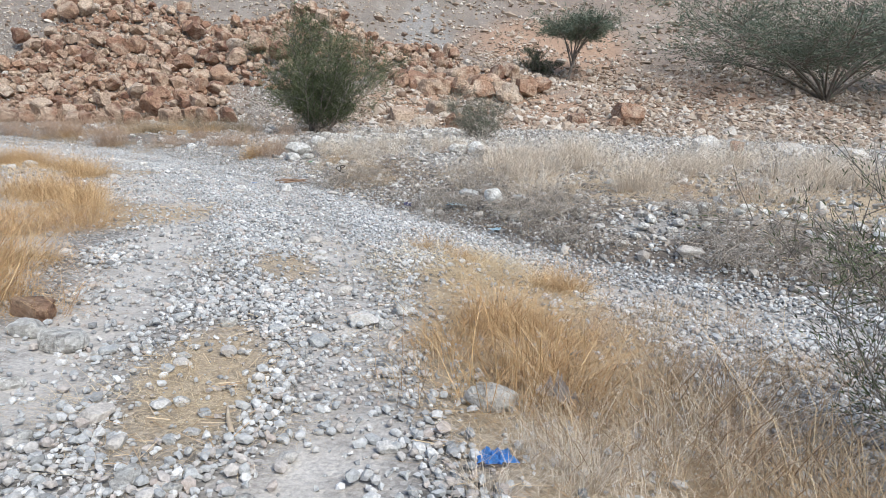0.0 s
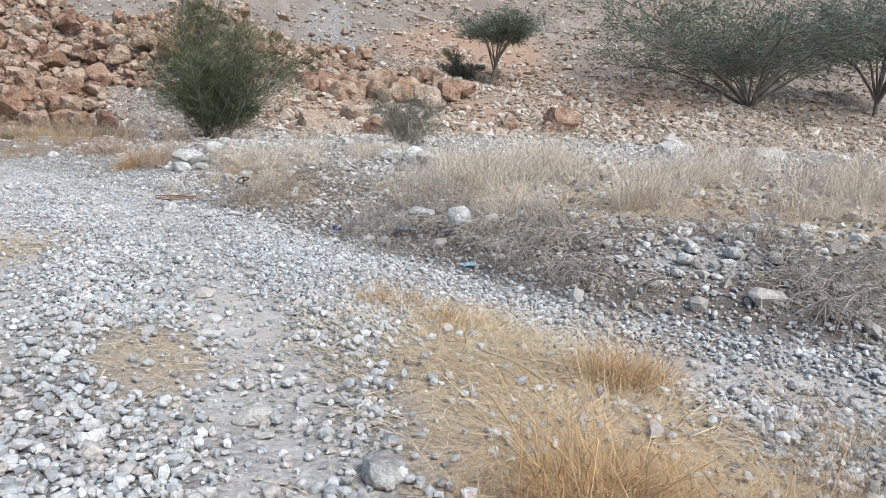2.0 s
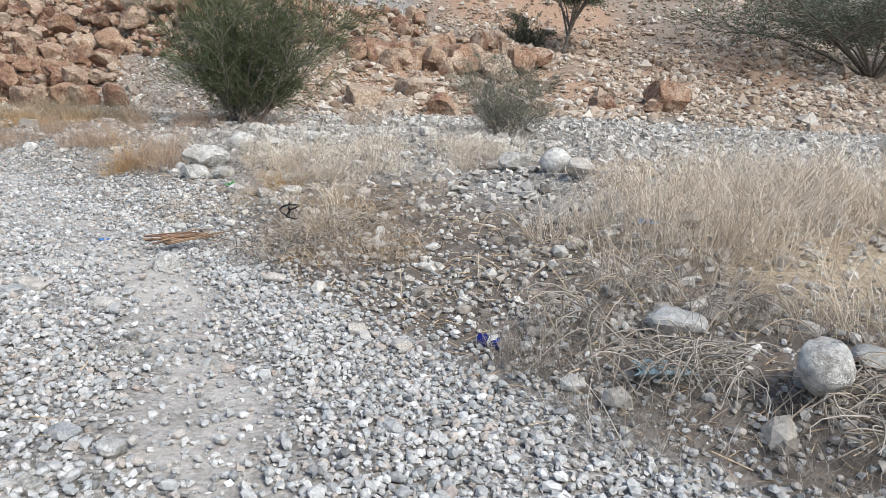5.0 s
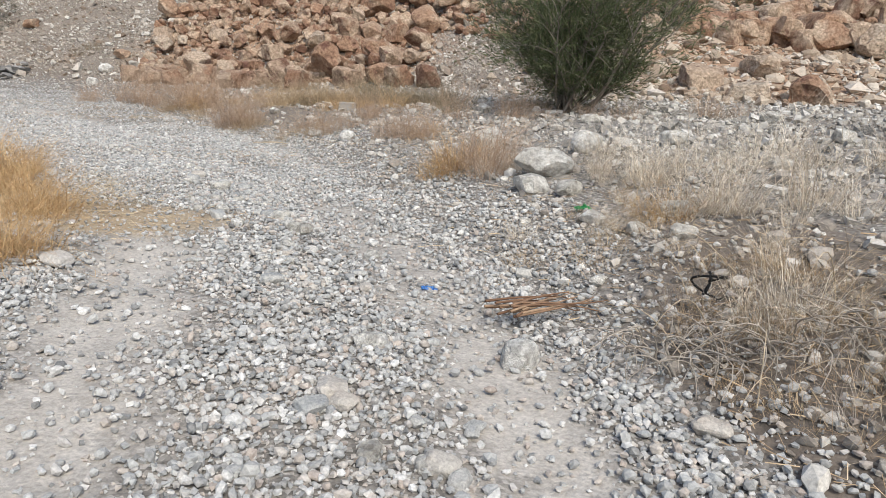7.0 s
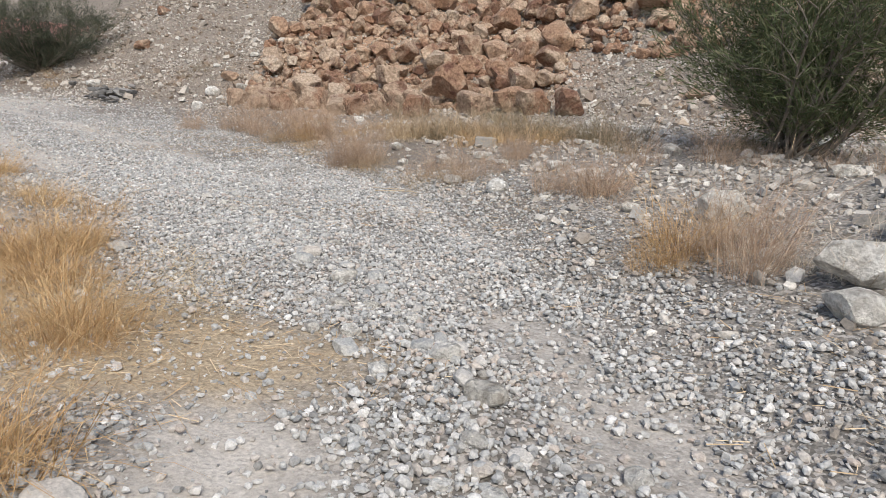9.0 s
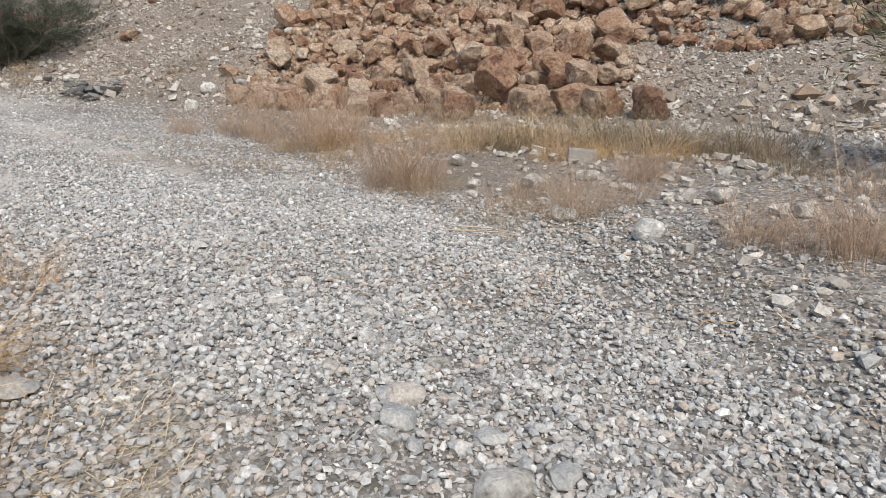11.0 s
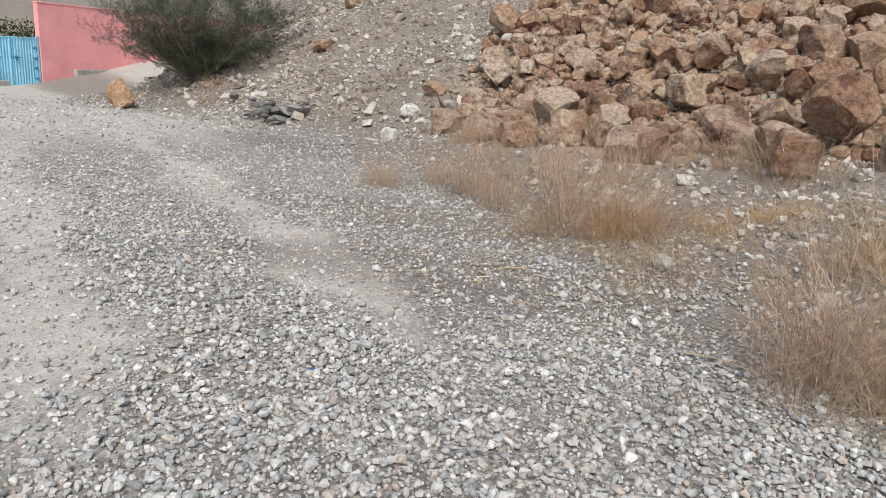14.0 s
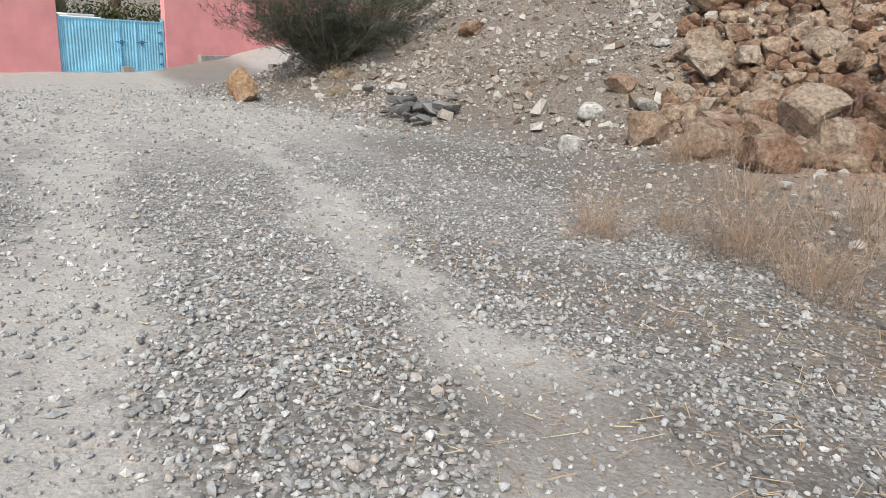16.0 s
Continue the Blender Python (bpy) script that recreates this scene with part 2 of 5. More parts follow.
def covers(x, y):
    """Shares of dust, dark litter soil, straw, hill earth and red earth on the ground."""
    d = (y - lerp_line(x, EDGE)) * .82
    hill = y - lerp_line(x, FOOT)
    wave = .12 * np.sin(x * 1.7 + y * .9) + .08 * np.sin(x * 4.1 - y * 3.3)
    dust = np.exp(-((from_line(x, y, LANE_RIGHT) + wave) / .36) ** 2) * (.6 + .3 * smooth(-9, -13, x)) + np.exp(-((from_line(x, y, LANE_LEFT) + wave) / .55) ** 2) * .9
    dust = np.maximum(dust, np.maximum(.95 * blob(x, y, .45, 4.9, .75, .26, 125), .95 * blob(x, y, -1.75, 9.25, .95, .24, 128)))
    dust = np.maximum(dust, .8 * blob(x, y, 1.75, .4, .3, .7, 0))
    dust = np.maximum(dust, .6 * blob(x, y, 4.2, 4.35, 1.9, .4, -25))
    dust = dust * (1 - .7 * smooth(-12.5, -10.5, x) * smooth(-4.8, -6.2, x))
    dust = np.maximum(dust, .8 * smooth(-15, -24, x) * smooth(.5, -1, d))
    dust = np.maximum(dust, .3 * smooth(-12.5, -15, x) * smooth(.3, -.8, d))
    dust = np.maximum(dust, smooth(.1, 1.2, left_of_verge(x, y)) * .62)
    dust = np.maximum(dust, smooth(-.2, 1.5, d) * smooth(-3, -8, x) * .22)
    soil = smooth(-.15, .25, d) * smooth(2.8, 1.3, d) * smooth(-2.6, -.6, x) * .95
    soil = np.maximum(soil, smooth(-.5, .3, d) * smooth(1.5, .6, d) * smooth(-14, -9, x) * smooth(-2, -4, x) * .3)
    soil = soil * (1 - .8 * blob(x, y, 3.72, 6.2, .55, .34, -20))
    dust = np.maximum(dust, .45 * blob(x, y, 3.72, 6.2, .55, .34, -20))
    soil = np.maximum(soil, .55 * blob(x, y, -17.5, 19.3, 4.5, 1.0, 12))
    soil = np.maximum(soil, .5 * blob(x, y, -13.0, 17.35, 3.8, .7, 20))
    soil = np.maximum(soil, .58 * smooth(-.3, .6, d) * smooth(3.6, 2.2, d) * smooth(-7, -9, x))
    soil = np.maximum(soil, .5 * blob(x, y, -11.3, 16.5, 3.8, .8, 27))
    soil = np.maximum(soil, .45 * blob(x, y, -6.6, 14.4, 2.6, .7, 33))
    soil = np.maximum(soil, .35 * blob(x, y, -7.6, 16.9, 2.2, .9, 10))
    island = blob(x, y, 2.5, 2.6, .75, 2.9, 14)
    straw = np.maximum(island, .75 * blob(x, y, .9, 1.4, .35, 1.0, 15))
    straw = np.maximum(straw, .6 * blob(x, y, .35, 4.0, .35, .7, 25))
    straw = np.maximum(straw, .85 * blob(x, y, -6.6, 10.1, 2.2, .8, 25))
    straw = np.maximum(straw, .8 * blob(x, y, -2.9, 5.2, 2.6, 1.0, 62))
    straw = np.maximum(straw, smooth(.9, 1.8, d) * smooth(5.2, 3.6, d) * smooth(.9, 2.0, x) * .8)
    straw = np.maximum(straw, .3 * blob(x, y, -11.5, 18.0, 4.0, .7, 22))
    earth = smooth(-2.0, 1.5, hill)
    earth = np.maximum(earth, .6 * smooth(-.5, 1.2, d + wave * 2) * smooth(-6, -9, x))
    earth = np.maximum(earth, .6 * smooth(4, 6, d) * smooth(-3, 0, x))
    earth = earth * (1 - .85 * blob(x, y, -4.6, 36, 1.5, 6.0, 12))
    drive = smooth(-27.5, -30, x) * smooth(27, 24, y)
    earth = earth * (1 - .9 * drive)
    dust = np.maximum(dust, .8 * drive)
    red = np.maximum(.9 * blob(x, y, 0, 24.5, 5.5, 3.2, 0), .8 * blob(x, y, 2, 37, 5, 7, 0))
    red = np.maximum(red, .75 * blob(x, y, 8, 29, 8, 3, 0))
    red = np.maximum(red, .35 * smooth(-5, 0, x) * smooth(.5, 3, hill))
    red = np.maximum(red, .85 * blob(x, y, -14.2, 23.8, 5.2, 3.6, 0))
    return [np.clip(c, 0, 1) for c in (dust, soil, straw, earth, red)]


def relief(x, y):
    """Small unevenness of the ground: humps and ruts, stronger off the track."""
    d = y - lerp_line(x, EDGE)
    off = np.maximum(smooth(0, 1.5, d), smooth(0, 1.5, left_of_verge(x, y)))
    r = .018 * np.sin(x * 2.3 + 1.7 * np.sin(y * 1.1)) * np.sin(y * 2.9 + 1.2 * np.sin(x * .9))
    r = r + off * .045 * np.sin(x * 1.35 + 2 * np.sin(y * .8 + 1)) * np.sin(y * 1.6 + 1.5 * np.sin(x * .7))
    h = np.maximum(y - lerp_line(x, FOOT), 0)
    r = r + smooth(1, 6, h) * (.22 * np.sin(x * .62 + 1.9 * np.sin(y * .23)) + .12 * np.sin(y * 1.1 + 2.2 * np.sin(x * .5)))
    r = r - .03 * np.exp(-(from_line(x, y, LANE_RIGHT) / .3) ** 2) - .03 * np.exp(-(from_line(x, y, LANE_LEFT) / .4) ** 2)
    return r


def land(x, y):
    return ground(x, y) + relief(x, y)


def mesh_of(name, verts, faces, mat, smooth_shade=False):
    me = bpy.data.meshes.new(name)
    verts, faces = np.asarray(verts, np.float32), np.asarray(faces, np.int32)
    k = faces.shape[1]
    me.vertices.add(len(verts))
    me.vertices.foreach_set("co", verts.ravel())
    me.loops.add(faces.size)
    me.loops.foreach_set("vertex_index", faces.ravel())
    me.polygons.add(len(faces))
    me.polygons.foreach_set("loop_start", np.arange(0, faces.size, k, dtype=np.int32))
    me.polygons.foreach_set("loop_total", np.full(len(faces), k, np.int32))
    me.polygons.foreach_set("use_smooth", np.full(len(faces), smooth_shade, bool))
    me.update(calc_edges=True)
    me.materials.append(mat)
    return me


def steps(a, b, s, far, growth=1.28):
    mid = list(np.arange(a, b + 1e-6, s))
    lo, hi, w = [], [], s
    while not hi or hi[-1] < far:
        w *= growth
        hi.append((hi[-1] if hi else mid[-1]) + w)
    w = s
    while not lo or lo[-1] > -far:
        w *= growth
        lo.append((lo[-1] if lo else mid[0]) - w)
    return np.array(lo[::-1] + mid + hi)


def build_ground():
    xs, ys = steps(-31, 17, .16, 900), steps(-3, 36, .16, 900)
    gx, gy = np.meshgrid(xs, ys)
    gz = land(gx, gy)
    verts = np.stack([gx, gy, gz], -1).reshape(-1, 3)
    w, h = len(xs), len(ys)
    i = (np.arange(h - 1)[:, None] * w + np.arange(w - 1)[None, :]).ravel()
    faces = np.stack([i, i + 1, i + w + 1, i + w], -1)
    me = mesh_of("ground", verts, faces, M_GROUND, True)
    dust, soil, straw, earth, red = (c.ravel() for c in covers(gx, gy))
    one = np.ones_like(dust)
    for name, chans in (("cover", (dust, soil, straw, one)), ("cover_b", (earth, red, one * 0, one))):
        a = me.color_attributes.new(name, "FLOAT_COLOR", "POINT")
        a.data.foreach_set("color", np.stack(chans, -1).astype(np.float32).ravel())
    return tagged(new("ground", me), "dusty gravel wadi floor rising into a stony hillside", "ground", kind="structure")


build_ground()


# ---- stones ----
def ico(sub):
    bm = bmesh.new()
    bmesh.ops.create_icosphere(bm, subdivisions=sub, radius=1)
    bm.verts.ensure_lookup_table()
    v = np.array([p.co[:] for p in bm.verts])
    f = np.array([[q.index for q in p.verts] for p in bm.faces])
    bm.free()
    return v, f


ICO = {k: ico(k) for k in (1, 2, 3)}
# a blunt eight-sided chip for stones seen from afar
ICO[0] = (np.array([(1, 0, 0), (-1, 0, 0), (0, 1, 0), (0, -1, 0), (0, 0, 1), (0, 0, -1)], float), np.array([(0, 2, 4), (2, 1, 4), (1, 3, 4), (3, 0, 4), (2, 0, 5), (1, 2, 5), (3, 1, 5), (0, 3, 5)]))


# a rough six-sided chip for broken gravel
ICO["chip"] = (np.array([(x, y, z) for z in (-.68, .68) for x, y in ((-.8, -.8), (.8, -.8), (.8, .8), (-.8, .8))]), np.array([(3, 2, 1, 0), (4, 5, 6, 7), (0, 1, 5, 4), (1, 2, 6, 5), (2, 3, 7, 6), (3, 0, 4, 7)]))


def rock_mesh(name, seed, mat, sub=3, cuts=9, rough=0.06, flat=(1, .85, .72), depth=(.55, .9), smooth_shade=False, block=0.0):
    """A broken stone: a ball cut by random planes, then roughened; block squares it off first along tilted axes."""
    r = np.random.RandomState(seed)
    v, f = ICO[sub]
    v = v.copy()
    if block:
        for axis in np.eye(3):
            for sign in (-1, 1):
                nrm = axis * sign + r.normal(0, .22, 3)
                nrm /= np.linalg.norm(nrm)
                v -= np.maximum(v @ nrm - block * r.uniform(.85, 1.15), 0)[:, None] * nrm
    for _ in range(cuts):
        nrm = r.normal(size=3)
        nrm /= np.linalg.norm(nrm)
        over = v @ nrm - r.uniform(*depth)
        v -= np.maximum(over, 0)[:, None] * nrm
    for k, (vx, vy, vz) in enumerate(v):
        q = Vector((vx * 1.6 + seed, vy * 1.6, vz * 1.6))
        v[k] *= 1 + rough * 1.6 * noise.noise(q) + rough * noise.noise(q * 3.1) + rough * .5 * noise.noise(q * 7.3)
    v *= np.array(flat) * r.uniform(.88, 1.12, 3)
    return mesh_of(name, v, f, mat, smooth_shade)


def scatter_stones(name, x, y, size, mat, sub, seed, squash=(.45, .9), sink=.25, smooth_shade=True, angular=0.25, tip=.3, heap=0.0):
    """Many small stones in one mesh, lying on the ground."""
    r = np.random.RandomState(seed)
    bv, bf = ICO[sub]
    n, k = len(x), len(bv)
    shape = np.repeat(bv[None], n, 0)
    if sub == "chip":
        shape = shape + r.uniform(-1.5 * angular, 1.5 * angular, (n, k, 3))
    else:
        shape = shape * (1 + r.uniform(-angular, angular, (n, k, 1)))
    scale = np.stack([size * r.uniform(.75, 1.3, n), size * r.uniform(.6, 1.0, n), size * r.uniform(*squash, n)], -1) * .5
    shape = shape * scale[:, None]
    a, tilt, ax = r.uniform(0, 6.283, n), r.normal(0, tip, n), r.uniform(0, 6.283, n)
    kx, ky = np.cos(ax), np.sin(ax)
    ct, st = np.cos(tilt), np.sin(tilt)
    zero = np.zeros(n)
    rot = np.stack([np.stack([ct + kx * kx * (1 - ct), kx * ky * (1 - ct), ky * st], -1), np.stack([kx * ky * (1 - ct), ct + ky * ky * (1 - ct), -kx * st], -1), np.stack([-ky * st, kx * st, ct], -1)], 1)
    ca, sa = np.cos(a), np.sin(a)
    spin = np.stack([np.stack([ca, -sa, zero], -1), np.stack([sa, ca, zero], -1), np.stack([zero, zero, zero + 1], -1)], 1)
    shape = np.einsum("nij,nkj->nki", rot @ spin, shape)
    z = land(x, y) + scale[:, 2] * (1 - 2 * sink) + heap * size * r.uniform(0, 1, n) ** 2
    shape += np.stack([x, y, z], -1)[:, None]
    faces = bf[None] + (np.arange(n) * k)[:, None, None]
    return new(name, mesh_of(name, shape.reshape(-1, 3), faces.reshape(-1, bf.shape[1]), mat, smooth_shade))


def sample(n, x0, x1, y0, y1, weight, seed):
    r = np.random.RandomState(seed)
    x, y = r.uniform(x0, x1, n), r.uniform(y0, y1, n)
    keep = r.uniform(0, 1, n) < weight(x, y)
    return x[keep], y[keep], r


def packed_bed(x0, x1, y0, y1, gap, weight, seed):
    """Evenly crowded places, thinned by a weight."""
    r = np.random.RandomState(seed)
    gx, gy = np.meshgrid(np.arange(x0, x1, gap), np.arange(y0, y1, gap * .9))
    gx[1::2] += gap * .5
    x = gx.ravel() + r.uniform(-.42, .42, gx.size) * gap
    y = gy.ravel() + r.uniform(-.42, .42, gx.size) * gap
    keep = r.uniform(0, 1, gx.size) < weight(x, y)
    return x[keep], y[keep], r


def on_track(x, y):
    d = (y - lerp_line(x, EDGE)) * .82
    dust, soil, straw, earth, red = covers(x, y)
    patch = .8 + .38 * np.sin(x * 1.9 + 2 * np.sin(y * 1.3)) * np.sin(y * 2.1 + 1.4 * np.sin(x * 1.1)) + .15 * np.sin(x * 7.1 + 2 * np.sin(y * 5.3)) * np.sin(y * 8.3)
    w = (1 - .86 * smooth(.1, .8, dust)) * (1 - .95 * smooth(.15, .65, straw)) * (1 - .6 * soil) * np.clip(patch + .15, .2, 1)
    w = w * smooth(1.5, -.1, d) * smooth(.5, -.3, left_of_verge(x, y))
    w = w * (.85 - .65 * smooth(-11.5, -18.5, x)) * (1 - .6 * smooth(-9, -12, x) * smooth(-1.9, -1.1, d))
    w = w * smooth(8.0, 5.2, x) * smooth(-3.4, -1.4, y)
    return np.maximum(w, .10 * smooth(2.0, 0, d) * smooth(8.0, 5.2, x) * smooth(-3.4, -1.4, y))


def off_track(x, y):
    d = (y - lerp_line(x, EDGE)) * .82
    h = y - lerp_line(x, FOOT)
    return np.maximum(smooth(-.2, .5, d) * smooth(1.5, -2, h) * (.45 + .5 * smooth(2.2, 1.2, d) * smooth(-2, 0, x)), smooth(-.2, .6, left_of_verge(x, y)) * .3)


def on_bench(x, y):
    d = (y - lerp_line(x, EDGE)) * .82
    h = y - lerp_line(x, FOOT)
    patch = .5 + .5 * np.sin(x * 1.2 + 1.5 * np.sin(y * .9)) * np.sin(y * 1.7 + 1.1 * np.sin(x * .8))
    start = .3 + 1.1 * smooth(-6, -3, x)
    return smooth(start, start + 1.2, d) * smooth(1.0, -1.5, h) * (.22 + .5 * patch) * (.3 + .7 * smooth(-8, -3.5, x)) * smooth(-20, -12, x)


def on_hill(x, y):
    h = y - lerp_line(x, FOOT)
    band = .45 + .55 * np.sin(x * .8 + 2 * np.sin(y * .35)) ** 2
    near = smooth(29, 26, y) * smooth(-5, -8, x)
    return (1 - near) * smooth(-1.5, 1, h) * band * np.clip(14 / (h + 12), .2, 1)


def build_gravel():
    packed = []
    beds = [(-1.6, 5.6, -.4, 5.0, .0285), (-5.2, 4.8, 5.0, 14.2, .0245), (-9.5, -5.2, 8.5, 16.0, .021)]
    for k, (x0, x1, y0, y1, gap) in enumerate(beds):
        x, y, r = packed_bed(x0, x1, y0, y1, gap, on_track, 110 + k)
        packed.append((x, y, gap * np.clip(r.lognormal(-.02, .42, len(x)), .55, 2.3)))
    x, y, size = [np.concatenate(c) for c in zip(*packed)]
    small = size < .022
    large = size > .032
    middle = ~small & ~large
    stones = scatter_stones("track_gravel", x[middle], y[middle], size[middle], M_GRAVEL, "chip", 1, (.5, .9), .14, False, .28, .5, .38)
    coarse = scatter_stones("coarse_gravel", x[large], y[large], size[large] * 1.05, M_GRAVEL, 1, 31, (.5, .85), .14, False, .22, .4, .32)
    tagged(coarse, "rounded grey and buff river stones in the track", "gravel", kind="stuff")
    fill = scatter_stones("track_pebbles", x[small], y[small], size[small] * 1.1, M_GRAVEL, 0, 12, (.6, 1.0), .25, False, .2, .6, .25)
    tagged(fill, "small grey pebbles filling the gravel of the track", "gravel", kind="stuff")
    x, y, r = packed_bed(-19.0, -9.5, 11.5, 19.5, .0255, lambda x, y: on_track(x, y) * (1 - .35 * smooth(-10.5, -13, x)), 113)
    size = .024 * np.clip(r.lognormal(-.05, .45, len(x)), .5, 2.4)
    fine = (size < .023) | (x < -15.5)
    bend = scatter_stones("bend_gravel", x[~fine], y[~fine], size[~fine], M_GRAVEL, 1, 10, (.5, .85), .16, False, .25, .5, .22)
    rest = scatter_stones("bend_pebbles", x[fine], y[fine], size[fine] * 1.1, M_GRAVEL, 0, 13, (.6, 1.0), .28, False, .25, .6, .18)
    tagged(rest, "fine grey pebbles on the bend of the track", "gravel", kind="stuff")
    tagged(bend, "small broken grey gravel on the bend of the track", "gravel", kind="stuff")
    tagged(stones, "loose pale grey river gravel on the dusty track", "gravel", kind="stuff")
    x, y, r = sample(110000, -17, 5.5, -1.5, 18.5, lambda x, y: .6 * np.sqrt(on_track(x, y)) * (1 - .5 * on_track(x, y)), 16)
    chips = scatter_stones("track_grit", x, y, np.clip(r.lognormal(-3.95, .35, len(x)), .011, .035), M_GRAVEL, 0, 6, (.5, .95), .2, False, .35, .6)
    tagged(chips, "fine grey grit between the gravel of the track", "grit", kind="stuff")
    x, y, r = sample(170000, -29, -10.5, 11.8, 20.5, lambda x, y: smooth(1.2, .3, (y - lerp_line(x, EDGE)) * .82) * smooth(.5, -.3, left_of_verge(x, y)) * (.16 + .34 * on_track(x, y)) * (.35 + .65 * smooth(-21, -15, x)), 28)
    crumbs = scatter_stones("bend_grit", x, y, np.clip(r.lognormal(-3.9, .45, len(x)), .011, .05) * (1 + .9 * smooth(-15, -24, x)), M_GRAVEL, 0, 29, (.6, 1.0), .22, False, .3, .6)
    tagged(crumbs, "fine broken grit on the dusty bend of the track", "grit", kind="stuff")
    x, y, r = sample(5000, -20, 6, -3, 19.5, on_track, 12)
    mid = scatter_stones("track_cobbles", x, y, np.clip(r.lognormal(-2.85, .3, len(x)), .04, .11) * (.7 + .3 * smooth(-12, -5, x)), M_GRAVEL, 1, 2, (.45, .75), .28, False, .2)
    tagged(mid, "grey and buff cobbles scattered on the track", "cobbles", kind="stuff")
    x, y, r = sample(26000, -31, -14, 12, 21, on_track, 13)
    far = scatter_stones("far_track_gravel", x, y, r.uniform(.025, .075, len(x)), M_GRAVEL, 0, 3, (.4, .7), .3, False, .3)
    tagged(far, "thin gravel on the far bend of the track", "gravel", kind="stuff")
    x, y, r = sample(32000, -22, 10, 1, 22, off_track, 14)
    bank = scatter_stones("bank_stones", x, y, np.clip(r.lognormal(-2.95, .5, len(x)), .02, .16), M_BANK, 1, 4, (.5, .85), .28, False, .25, .4)
    tagged(bank, "pale stones littering the bank beside the track", "stones", kind="stuff")
    x, y, r = sample(22000, -3.5, 7, 4.5, 14, lambda x, y: off_track(x, y) * smooth(-3.6, -2, x), 26)
    pebbles = scatter_stones("bank_pebbles", x, y, np.clip(r.lognormal(-3.55, .45, len(x)), .016, .09), M_BANK, "chip", 27, (.5, .9), .25, False, .3, .4)
    tagged(pebbles, "small pale and brown pebbles strewn over the bank", "stones", kind="stuff")
    x, y, r = sample(105000, -40, 30, 18, 58, on_hill, 15)
    size = np.clip(r.lognormal(-2.35, .55, len(x)), .035, .5) * (1 + .012 * np.maximum(y - 22, 0))
    hill = scatter_stones("hillside_scree", x, y, size * 1.1, M_HILL, 0, 5, (.5, .9), .3, False, .42)
    tagged(hill, "tan and buff scree covering the hillside", "scree", kind="stuff")

    x, y, r = sample(26000, -36, -5, 18.5, 29, lambda x, y: smooth(-1.2, .8, y - lerp_line(x, FOOT)) * smooth(30, 25, y) * .55, 17)
    near = scatter_stones("slope_stones", x, y, np.clip(r.lognormal(-2.65, .5, len(x)), .025, .3), M_SCREE, "chip", 7, (.5, .9), .25, False, .26, .5)
    x, y, r = sample(110000, -34, -5, 18, 30, lambda x, y: smooth(-2.2, .5, y - lerp_line(x, FOOT)) * smooth(31, 25, y) * (.35 + .3 * np.sin(x * 1.1 + 2 * np.sin(y * .7))), 18)
    chips = scatter_stones("slope_chips", x, y, np.clip(r.lognormal(-3.1, .45, len(x)), .02, .14), M_BANK, 0, 8, (.5, .9), .2, False, .4, .6)
    tagged(chips, "grey and brown chips covering the lower slope", "scree", kind="stuff")
    x, y, r = sample(85000, -18, 11, 7, 22.5, on_bench, 19)
    bench = scatter_stones("bench_gravel", x, y, np.clip(r.lognormal(-3.05, .42, len(x)), .025, .14), M_BENCH, "chip", 9, (.5, .9), .2, False, .28, .5, .2)
    tagged(bench, "pale grey river stones spread over the bench", "stones", kind="stuff")
    x, y, r = sample(56000, -5, 18, 20, 36, lambda x, y: smooth(-1.5, .5, y - lerp_line(x, FOOT)) * smooth(37, 30, y) * (.3 + .25 * np.sin(x * 1.3 + 2 * np.sin(y * .8))), 20)
    lower = scatter_stones("lower_scree", x, y, np.clip(r.lognormal(-2.2, .5, len(x)), .04, .45), M_HILL, 1, 11, (.45, .85), .25, False, .28, .4)
    tagged(lower, "buff stones strewn over the foot of the hill", "scree", kind="stuff")
    tagged(near, "buff and tan stones scattered over the lower slope", "stones", kind="stuff")


build_gravel()

BOULDER_SHAPES = [rock_mesh("boulder", 40 + k, M_BOULDER, 3, 7, .085, (1, .84, .76), (.62, .9), False, .62) for k in range(14)]
FAR_SHAPES = [rock_mesh("far_rock", 500 + k, M_BOULDER_FAR, 2, 6, .05, (1, .84, .76), (.62, .9), False, .62) for k in range(6)]
PALE_SHAPES = [rock_mesh("pale_stone", 70 + k, M_PALE, 3, 10, .035, (1, .78, .58), (.62, .9), False, .8) for k in range(6)]
CHALK_SHAPES = [rock_mesh("white_stone", 170 + k, M_CHALK, 3, 10, .03, (1, .88, .8), (.68, .94), True, .84) for k in range(3)]
GREY_SHAPES = [rock_mesh("grey_stone", 90 + k, M_GREY, 3, 9, .03, (1, .76, .52), (.6, .9), False, .75) for k in range(6)]


def put_rock(name, me, x, y, size, label, category, group="", turn=0.0, tilt=0.0, sink=.22, lift=0.0):
    ob = new(name, me)
    s = size * .48
    ob.matrix_world = pose(x, y, float(land(x, y)) + s * (.72 - 2 * sink * .72) + lift, tilt, tilt * .6, turn) @ Matrix.Diagonal((s, s, s, 1))
    return tagged(ob, label, category, group)


